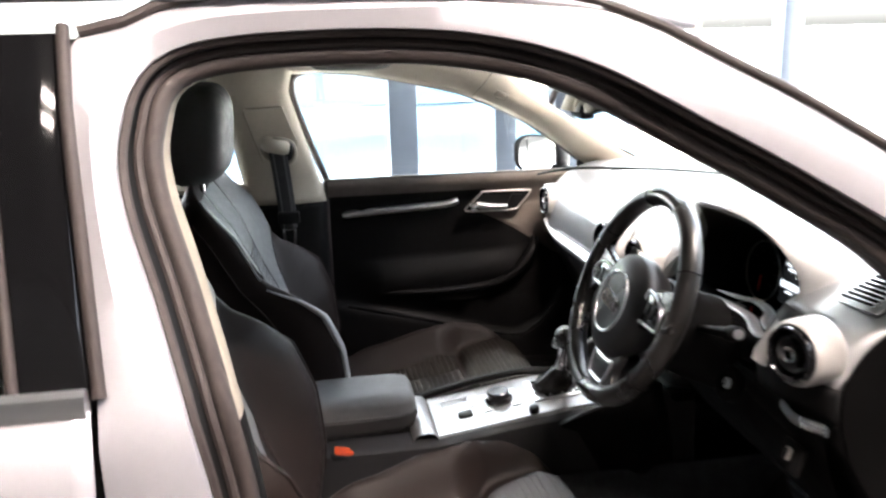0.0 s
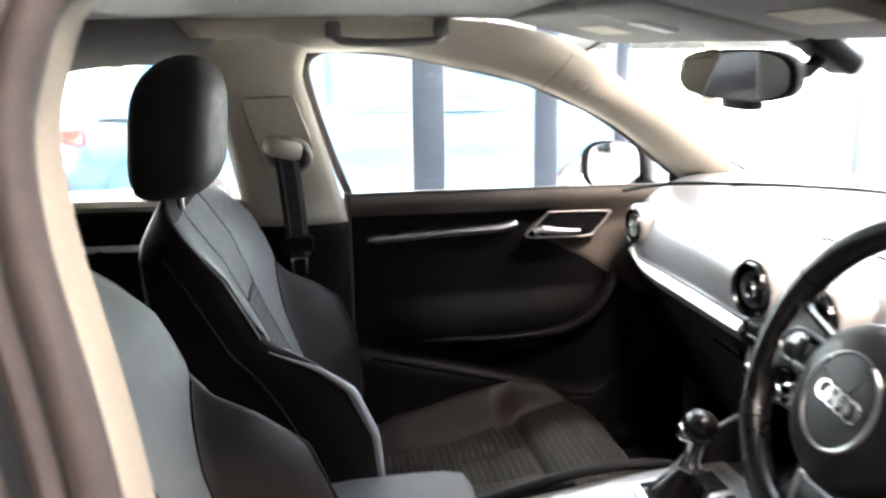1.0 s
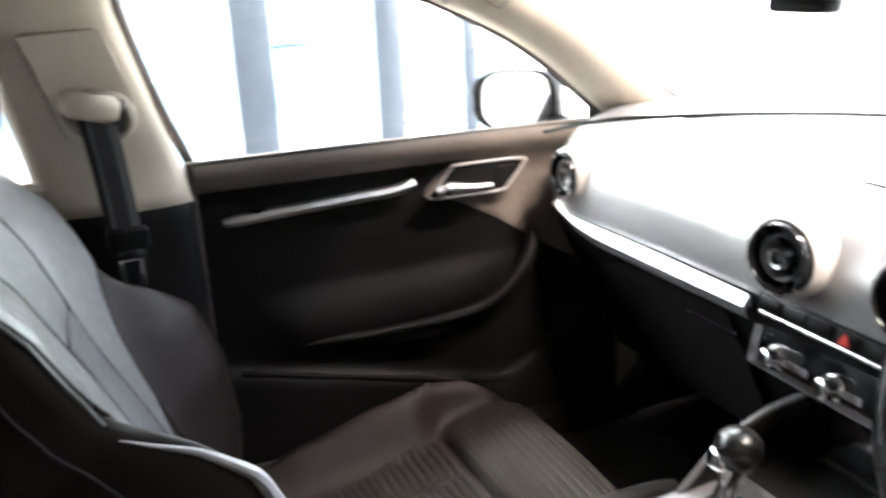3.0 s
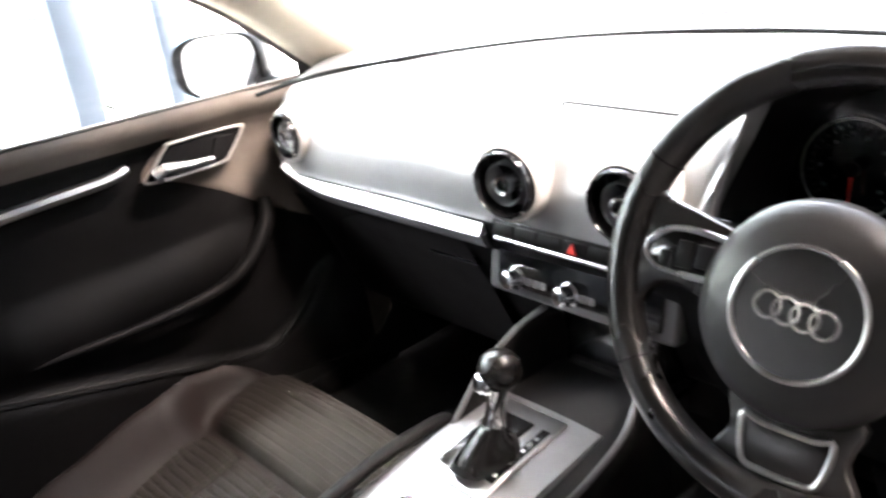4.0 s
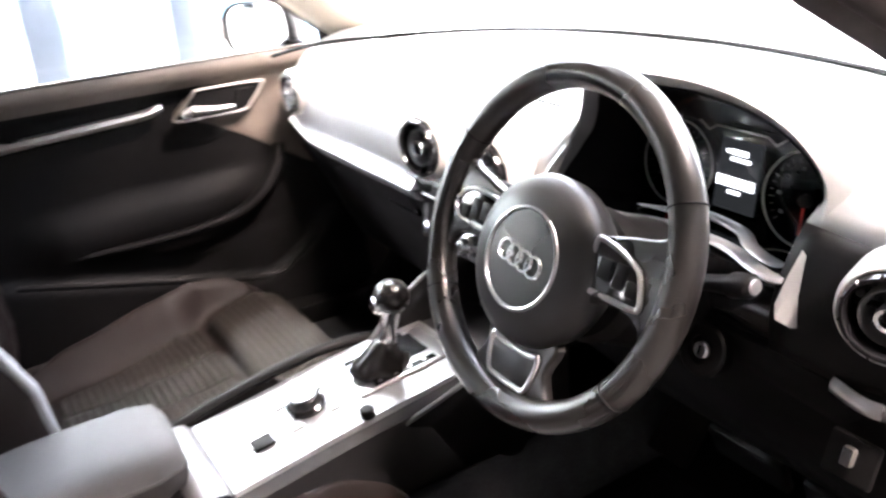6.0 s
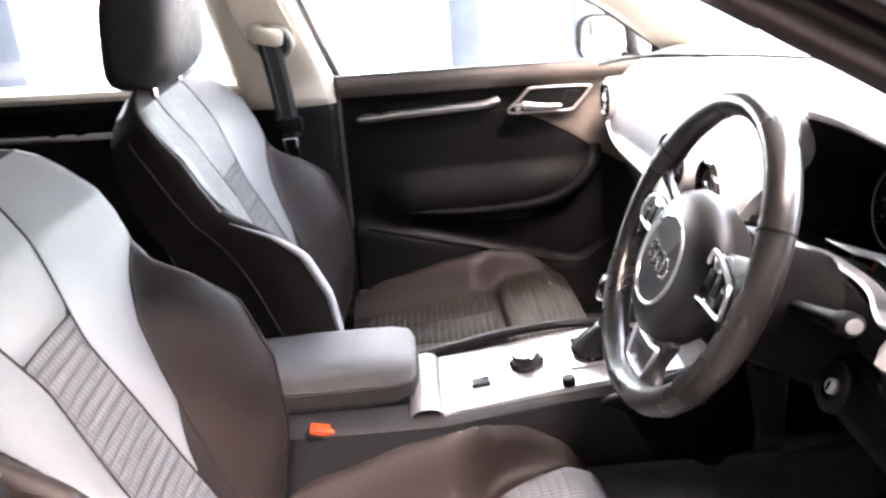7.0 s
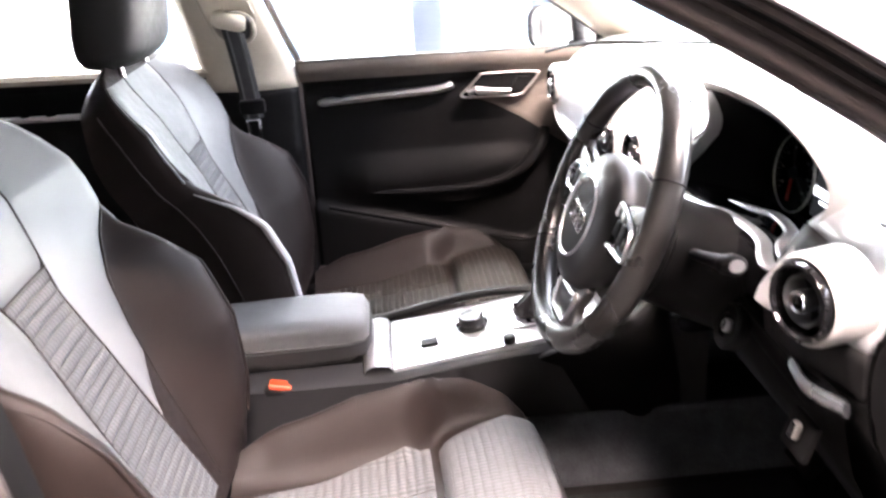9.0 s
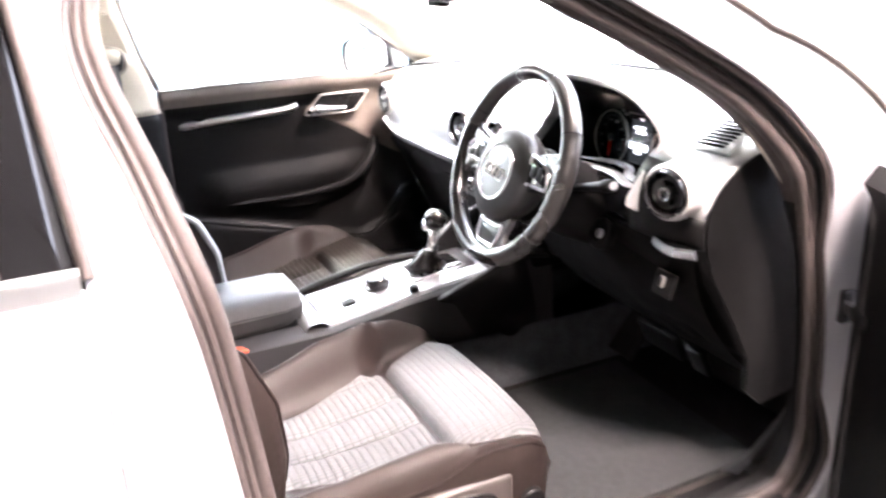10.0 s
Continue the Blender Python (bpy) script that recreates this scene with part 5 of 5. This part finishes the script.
part("console_lid", rows_mesh([[Vector((x, KY + y * 0.095, console_z(x) + h - 0.004 * abs(y) ** 6)) for y in np.linspace(-1, 1, 13)] for x, h in ((0.188, -0.03), (0.190, -0.004), (0.196, 0.008), (0.206, 0.014), (0.222, 0.016), (0.236, 0.013), (0.243, 0.004), (0.244, -0.02))]), CONSOLE, con, "grey sliding cup holder cover")
part("park_key", rbox(on_console(0.312, -0.030, 0.008), 0.032, 0.026, 0.006, 0.002), PLASTIC, con)
for k in range(2):
    part("console_key", rbox(on_console(0.325 - 0.03 * k, 0.006, 0.0085), 0.024, 0.022, 0.003, 0.001, 1), METAL, con)
part("park_key_frame", rbox(on_console(0.300, 0.010, 0.005), 0.06, 0.085, 0.004, 0.002), METAL, con)
dial = part("rotary_dial", lathe([(0.030, 0.0), (0.030, 0.006), (0.025, 0.010), (0.024, 0.022), (0.021, 0.025), (0.002, 0.025)], on_console(0.395, 0.0, 0.005), 36), GLOSS, con, "gloss black rotary dial")
for k in range(4):
    a = 45 + 90 * k
    part("dial_key", rbox(on_console(0.395 + 0.045 * math.cos(radians(a)), 0.045 * math.sin(radians(a)), 0.006), 0.022, 0.018, 0.005, 0.002), METAL, con)
part("volume_knob", lathe([(0.011, 0), (0.011, 0.012), (0.009, 0.014), (0.001, 0.014)], on_console(0.452, -0.088, 0.004), 24), PLASTIC, con)
gate = part("shift_gate", rbox(on_console(0.545, 0.004, 0.007), 0.165, 0.105, 0.006, 0.02, 4), METAL, con, "bright shift gate frame")
part("gate_well", rbox(on_console(0.54, 0.016, 0.009), 0.125, 0.062, 0.006, 0.012, 3), GLOSS, con)
part("gate_strip", rbox(on_console(0.545, -0.036, 0.0105), 0.110, 0.013, 0.0015, 0.0005, 1), GLOSS, con)
for k in range(4):
    part("gate_mark", rbox(on_console(0.502 + 0.026 * k, -0.036, 0.0118), 0.005, 0.005, 0.001, 0), METAL, con)
LY = KY - 0.016
lv = part("gear_lever", rows_mesh([[Vector((x + r * 1.3 * math.cos(t) * (1 + 0.05 * math.cos(5 * t)), LY + y + r * 0.8 * math.sin(t), z)) for t in np.linspace(0, 2 * math.pi, 21)[:-1]] for x, y, z, r in ((0.532, 0.012, 0.540, 0.044), (0.520, 0.011, 0.548, 0.041), (0.515, 0.009, 0.560, 0.032), (0.518, 0.006, 0.575, 0.024), (0.524, 0.002, 0.590, 0.0175), (0.53, 0.0, 0.598, 0.016))], close_cols=True, caps=True), LEATHER)
tagged(lv, "automatic gear lever with leather knob and chrome collar", "gear lever")
part("lever_collar", tube([(0.529, LY, 0.594), (0.534, LY, 0.612), (0.537, LY - 0.002, 0.632), (0.539, LY - 0.003, 0.645)], 0.015, 18, taper=[1.05, 0.85, 0.95, 1.1]), CHROME, lv, "chrome lever collar")
part("lever_knob", lathe([(0.010, -0.02), (0.019, -0.014), (0.0255, -0.004), (0.027, 0.008), (0.024, 0.020), (0.016, 0.028), (0.003, 0.031)], pose(0.541, LY - 0.004, 0.660, 0, 10, 0), 32), LEATHER, lv, "black leather gear knob")
part("lever_button", rbox(pose(0.523, LY + 0.004, 0.654, 0, 20, 0), 0.022, 0.026, 0.026, 0.008, 3), CHROME, lv, "chrome knob button")
for pts in (((0.50, -0.078, 0.508), (0.56, -0.096, 0.540), (0.635, -0.098, 0.568), (0.69, -0.085, 0.605)),
            ((0.50, 0.134, 0.506), (0.54, 0.122, 0.525), (0.605, 0.114, 0.592), (0.66, 0.095, 0.640), (0.705, 0.075, 0.664))):
    path = smooth_path(pts, 8)
    part("console_rail", tube(path, 0.0048, 8), BAND, con, "grey console grab rail")
    rows = [[p, p + Vector((0.03, 0, -0.02)), Vector((p.x + 0.08, p.y, 0.35))] for p in path]
    shell(part("console_cheek", rows_mesh(rows), PLASTIC, con), 0.01)
arm = part("armrest", rows_mesh([[Vector((x, KY + 0.02 + w * math.copysign(abs(math.cos(t)) ** 0.45, math.cos(t)), zc + h * math.copysign(abs(math.sin(t)) ** 0.5, math.sin(t)))) for t in np.linspace(0, 2 * math.pi, 33)[:-1]]
            for x, w, h, zc in ((-0.20, 0.06, 0.025, 0.53), (-0.18, 0.075, 0.04, 0.53), (-0.05, 0.078, 0.044, 0.533), (0.10, 0.078, 0.045, 0.535), (0.165, 0.076, 0.043, 0.537), (0.195, 0.068, 0.036, 0.54), (0.205, 0.05, 0.02, 0.543))], close_cols=True, caps=True), ARM, smooth=55)
tagged(arm, "grey cloth armrest on the centre console", "armrest")
# Skin over the lower half that carries the painted side shade.
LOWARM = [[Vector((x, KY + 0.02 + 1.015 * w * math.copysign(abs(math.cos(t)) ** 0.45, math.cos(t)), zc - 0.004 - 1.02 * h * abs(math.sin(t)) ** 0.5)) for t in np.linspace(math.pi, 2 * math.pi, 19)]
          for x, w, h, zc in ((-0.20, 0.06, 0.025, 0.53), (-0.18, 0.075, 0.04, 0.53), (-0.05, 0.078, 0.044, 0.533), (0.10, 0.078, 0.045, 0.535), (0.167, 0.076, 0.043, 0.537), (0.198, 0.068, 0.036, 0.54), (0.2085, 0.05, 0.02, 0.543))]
part("armrest_shaded_half", rows_mesh(LOWARM, close_cols=True, caps=True), ARMSHADE, arm, "lower half of the armrest, shade put into its dark grey", smooth=55)
part("armrest_base", rbox(pose(-0.01, KY + 0.02, 0.502), 0.40, 0.14, 0.03, 0.01, 3), PLASTIC, arm)
part("armrest_seam", tube([(x, KY + 0.02 + w, 0.536) for x, w in ((-0.18, -0.076), (0.0, -0.0795), (0.16, -0.0775), (0.197, -0.066), (0.207, -0.04), (0.2075, 0.04))], 0.0018, 6), STITCH, arm)

# ---- mirrors and roof fittings ----
m = axes((0.548, -0.005, 1.186), (0.20, -0.98, 0), (-0.06, 0, 1))
oval = [(0.118 * math.copysign(abs(math.cos(t)) ** 0.6, math.cos(t)), 0.034 * math.copysign(abs(math.sin(t)) ** 0.7, math.sin(t))) for t in np.linspace(0, 2 * math.pi, 41)[:-1]]
rv = part("rear_view_mirror", rows_mesh([[m @ Vector((x * k, y * k, d)) for x, y in oval] for k, d in ((0.4, -0.045), (0.8, -0.032), (0.98, -0.015), (1.0, 0.0), (0.97, 0.004))], close_cols=True, caps=True), PLASTIC)
tagged(rv, "interior rear-view mirror in black housing under the roof", "rear-view mirror")
part("mirror_glass", plate([(x * 0.94, y * 0.92) for x, y in oval], 0.002, m @ pose(0, 0, 0.004), 0), MIRROR, rv)
part("mirror_stem", tube([m @ Vector((0, 0, -0.03)), (0.66, 0, 1.19), (0.70, 0, 1.235)], 0.012, 10), PLASTIC, rv)
part("sensor_cover", rbox(pose(0.68, 0, 1.22, 0, 35, 0), 0.10, 0.07, 0.03, 0.012, 3), PLASTIC, rv)
part("mirror_switch", rbox(pose(0.566, 0.0, 1.148), 0.03, 0.07, 0.016, 0.006), PLASTIC, rv)
grab = smooth_path([(0.03, 0.525, 1.262), (0.045, 0.50, 1.243), (0.075, 0.49, 1.238), (0.135, 0.488, 1.236), (0.20, 0.49, 1.238), (0.225, 0.50, 1.243), (0.24, 0.525, 1.262)], 6)
gh = part("grab_handle", tube(grab, 0.010, 10, flat=0.8), LINING, car, "light grey folding grab handle")
for x in (0.035, 0.235):
    part("handle_end", rbox(pose(x, 0.522, 1.262, -25, 0, 0), 0.03, 0.02, 0.035, 0.007, 3), LINING, gh)
for s in (-1, 1):
    v = part("sun_visor", rbox(pose(0.475, s * 0.33, 1.262, 0, 13, s * 3), 0.21, 0.40, 0.020, 0.008, 3), LINING, car, "light grey folded sun visor")
    part("visor_label", rbox(pose(0.475, s * 0.30, 1.2515, 0, 13, s * 3), 0.05, 0.12, 0.002, 0), CREAM, v)
lamp = part("roof_console", rbox(pose(0.475, 0, 1.268, 0, 13, 0), 0.22, 0.27, 0.034, 0.012, 3), LINING, car)
part("reading_lamp", rbox(pose(0.46, 0.06, 1.252, 0, 13, 0), 0.06, 0.04, 0.008, 0.003), WHITE, lamp)
mark = axes((0.538, 0.596, 1.147), (0.82, 0.10, -0.40), (0.2, -0.55, 0.75))
tab = part("airbag_tab", rbox(mark, 0.032, 0.020, 0.004, 0.002), CREAM, car, "small cream tab on the windscreen pillar")
part("tab_outline", tube([mark @ Vector((0.0165 * math.copysign(abs(math.cos(t)) ** 0.4, math.cos(t)), 0.0105 * math.copysign(abs(math.sin(t)) ** 0.4, math.sin(t)), 0.0015)) for t in np.linspace(0, 2 * math.pi, 33)[:-1]], 0.0012, 6, True, up=mark.to_3x3() @ Vector((0, 0, 1))), EDGE, tab)
part("pillar_seam", tube(smooth_path([(0.462, 0.630, 1.143), (0.485, 0.586, 1.176), (0.51, 0.573, 1.21)], 5), 0.0014, 6), EDGE, car)


def door_mirror(s):
    m = axes((0.715, s * 0.885, 0.935), (0.45, -s * 0.89, 0), (-0.05, 0, 1))
    ov = [(0.105 * math.copysign(abs(math.cos(t)) ** 0.6, math.cos(t)), 0.066 * math.copysign(abs(math.sin(t)) ** 0.6, math.sin(t)) * (1 + 0.13 * math.cos(t)) + 0.004 * math.cos(t)) for t in np.linspace(0, 2 * math.pi, 41)[:-1]]
    face = Vector((-0.89, -s * 0.45, 0.03))
    rows = [[m.translation + (m.to_3x3() @ Vector((x * k, y * k, 0))) - face * d for x, y in ov] for k, d in ((0.4, 0.085), (0.75, 0.07), (0.93, 0.045), (1.0, 0.01), (0.98, 0.0), (0.90, 0.003))]
    h = part("door_mirror", rows_mesh(rows, close_cols=True, caps=True), PLASTIC, car, "door mirror in dark housing")
    rows = [[m.translation + (m.to_3x3() @ Vector((x * k * 0.86 + 0.008, y * k, 0))) + face * 0.002 for x, y in ov] for k in (0.93, 0.5, 0.02)]
    part("mirror_glass", rows_mesh(rows, close_cols=True), MIRROR, h)
    # Thin dark upright line across the mirror glass.
    part("dark_glass_line", tube([m.translation + (m.to_3x3() @ Vector((-0.036, v, 0))) + face * 0.0024 for v in (-0.047, 0.0, 0.047)], 0.0012, 6), PLASTIC, h)
    part("mirror_foot", tube([(0.76, s * 0.82, 0.905), (0.79, s * 0.79, 0.895), (0.82, s * 0.75, 0.895)], 0.028, 10, flat=0.6), PLASTIC, h)


door_mirror(1)

# ---- the open driver's door ----
HINGE = Matrix.Translation((1.0, -0.84, 0)) @ pose(0, 0, 0, 0, 0, 68)


def door_row(x, z, inner):
    return HINGE @ Vector((x, 0.06 + inner, z))


rows = [[HINGE @ Vector((-x, -0.012 - 0.03 * math.sin(math.pi * (z - 0.25) / 0.7), z)) for z in np.linspace(0.25, 0.93, 14)] for x in np.linspace(0.02, 1.08, 16)]
od = part("driver_door", rows_mesh(rows), PAINT, car, "open silver driver's door")
shell(od, 0.01)
rows = [[HINGE @ Vector((-x, 0.09 + 0.03 * bump_of(z - 0.9, 0.05) + 0.05 * bump_of(z - 0.6, 0.1) * (x > 0.2), z)) for z in np.linspace(0.28, 0.93, 24)] for x in np.linspace(0.04, 1.04, 20)]
part("door_lining", rows_mesh(rows), PLASTIC, od)
rows = [[HINGE @ Vector((-0.03, y, z)) for z in np.linspace(0.26, 0.92, 8)] for y in (-0.02, 0.04, 0.1)]
part("door_edge", rows_mesh(rows), PLASTIC, od)
fpts = smooth_path([HINGE @ Vector(p) for p in ((-0.05, 0.03, 0.92), (-0.30, 0.07, 1.10), (-0.55, 0.13, 1.24), (-0.85, 0.17, 1.32), (-1.06, 0.17, 1.31), (-1.10, 0.14, 1.2), (-1.04, 0.04, 0.92))], 6)
part("door_window_frame", tube(fpts, 0.016, 8), GLOSS, od)


# ---- what stands outside the glass ----
def other_car(label, paint, m, h=1.46):
    c = new("parked_car")
    c.matrix_basis = m
    low = []
    for x in np.linspace(-2.1, 2.1, 36):
        top = table([(-2.1, 0.72), (-2.0, 0.92), (-1.3, 0.97), (0.9, 0.95), (1.5, 0.88), (1.95, 0.76), (2.1, 0.6)], x)
        w = table([(-2.1, 0.70), (-1.8, 0.84), (-1, 0.88), (1, 0.88), (1.8, 0.82), (2.1, 0.66)], x)
        low.append([Vector((x, y * w, lerp(0.2, top, z))) for y, z in ((-0.92, 0), (-0.99, 0.2), (-1, 0.55), (-0.96, 0.85), (-0.88, 0.97), (-0.5, 1.0), (0.5, 1.0), (0.88, 0.97), (0.96, 0.85), (1, 0.55), (0.99, 0.2), (0.92, 0))])
    body = part("body", rows_mesh(low, close_cols=True, caps=True), paint, c)
    up = []
    for x, z, w in ((-1.9, 0.97, 0.70), (-1.55, 1.28, 0.66), (-1.2, h - 0.06, 0.62), (-0.6, h, 0.60), (0.1, h - 0.02, 0.60), (0.45, h - 0.1, 0.62), (1.25, 0.96, 0.74)):
        up.append([Vector((x, y * (w + (1 - q) * 0.18 * min(1, (z - 0.94) / 0.4)), lerp(0.94, z, q))) for y, q in ((-1, 0), (-1, 0.5), (-1, 0.9), (-0.85, 1), (0.85, 1), (1, 0.9), (1, 0.5), (1, 0))])
    part("roof", rows_mesh(up, caps=True), paint, c)
    for s in (-1, 1):
        for xa, xb in ((-1.25, -0.42), (-0.36, 0.85)):
            rows = []
            for q in np.linspace(0.08, 0.86, 6):
                zt = 0.94 + (h - 0.98) * q
                l, r = xa + (0.12 * q if xa < -1 else -0.02 * q), xb - (0.0 if xb < 0 else 0.62 * q)
                rows.append([Vector((x, s * (0.785 - 0.165 * q), zt)) for x in np.linspace(l, r, 6)])
            part("side_window", rows_mesh(rows), SKYGLASS, c, "side window glass reflecting the pale sky")
        part("door_handle", rbox(pose(-0.25, s * 0.89, 0.80), 0.16, 0.03, 0.025, 0.01), METAL, c)
        part("tail_lamp", rbox(pose(-1.98, s * 0.66, 0.84), 0.16, 0.26, 0.12, 0.04, 3), RED, c, "red tail lamp")
        part("head_lamp", rbox(pose(1.86, s * 0.62, 0.70), 0.24, 0.28, 0.12, 0.04, 3), CHROME, c, "bright head lamp")
        for x in (-1.3, 1.32):
            mm = axes((x, s * 0.80, 0.32), (-s, 0, 0), (0, 0, 1))
            w = part("wheel", lathe([(0.19, 0.07), (0.22, 0.10), (0.29, 0.10), (0.318, 0.06), (0.318, -0.07), (0.2, -0.09)], mm, 36), RUBBER, c, "black rubber tyre")
            part("rim", lathe([(0.205, 0.08), (0.198, 0.095), (0.185, 0.08), (0.18, 0.02), (0.04, 0.03), (0.03, 0.07), (0.004, 0.075)], mm, 36), METAL, w, "silver alloy rim")
            for k in range(5):
                part("spoke", rbox(mm @ pose(0, 0, 0, 0, 0, 72 * k) @ pose(0.11, 0, 0.065), 0.16, 0.045, 0.03, 0.01), METAL, w)
    return tagged(c, label, "car", "parked cars")


other_car("pale blue parked car outside the glass front", BLUEPAINT, pose(0.52, 5.12, -0.11, 0, 0, 0))
other_car("black parked car beside the silver saloon", BLACKPAINT, pose(-3.75, 3.9, -0.11, 0, 0, 6))
other_car("white parked car on the forecourt", WHITEPAINT, pose(8.6, 0.6, -0.11, 0, 0, 70))


def tree(x, y, h, seed):
    rng = random.Random(seed)
    top = new("tree")
    top.location = (x, y, -0.11)
    part("trunk", tube([(0, 0, 0), (0.05, 0.02, h * 0.3), (0, 0.08, h * 0.6), (0.04, 0, h * 0.85)], 0.16, 10, taper=[1, 0.8, 0.5, 0.2]), BARK, top)
    for k in range(7):
        a, z = rng.uniform(0, 6.28), h * rng.uniform(0.35, 0.7)
        r = h * rng.uniform(0.2, 0.33)
        part("limb", tube([(0.02, 0.04, z), (r * 0.5 * math.cos(a), r * 0.5 * math.sin(a), z + r * 0.35), (r * math.cos(a), r * math.sin(a), z + r * 0.6)], 0.06, 6, taper=[1, 0.6, 0.2]), BARK, top)
    verts, faces = [], []
    for k in range(2600):
        d = Vector((rng.gauss(0, 1), rng.gauss(0, 1), rng.gauss(0, 0.8)))
        d = d.normalized() * rng.uniform(0.35, 1.0) * h * 0.36 * (1 + 0.3 * math.sin(5 * d.x) * math.cos(4 * d.y))
        c = Vector((0, 0, h * 0.68)) + d
        u = Vector((rng.gauss(0, 1), rng.gauss(0, 1), rng.gauss(0, 1))).normalized() * 0.13
        v = u.orthogonal().normalized() * 0.07
        i = len(verts)
        verts += [c - u, c + v, c + u, c - v]
        faces.append((i, i + 1, i + 2, i + 3))
    me = bpy.data.meshes.new("crown")
    me.from_pydata([tuple(v) for v in verts], [], faces)
    me.materials.append(LEAF)
    crown = new("crown", me)
    crown.parent = top
    return tagged(top, "leafy green tree beyond the forecourt", "tree", "trees")


for i, (x, y, h) in enumerate(((3.5, 16, 7), (-4, 18, 8), (14, 11, 7.5), (17, 3, 8), (9, 17, 7))):
    tree(x, y, h, i)
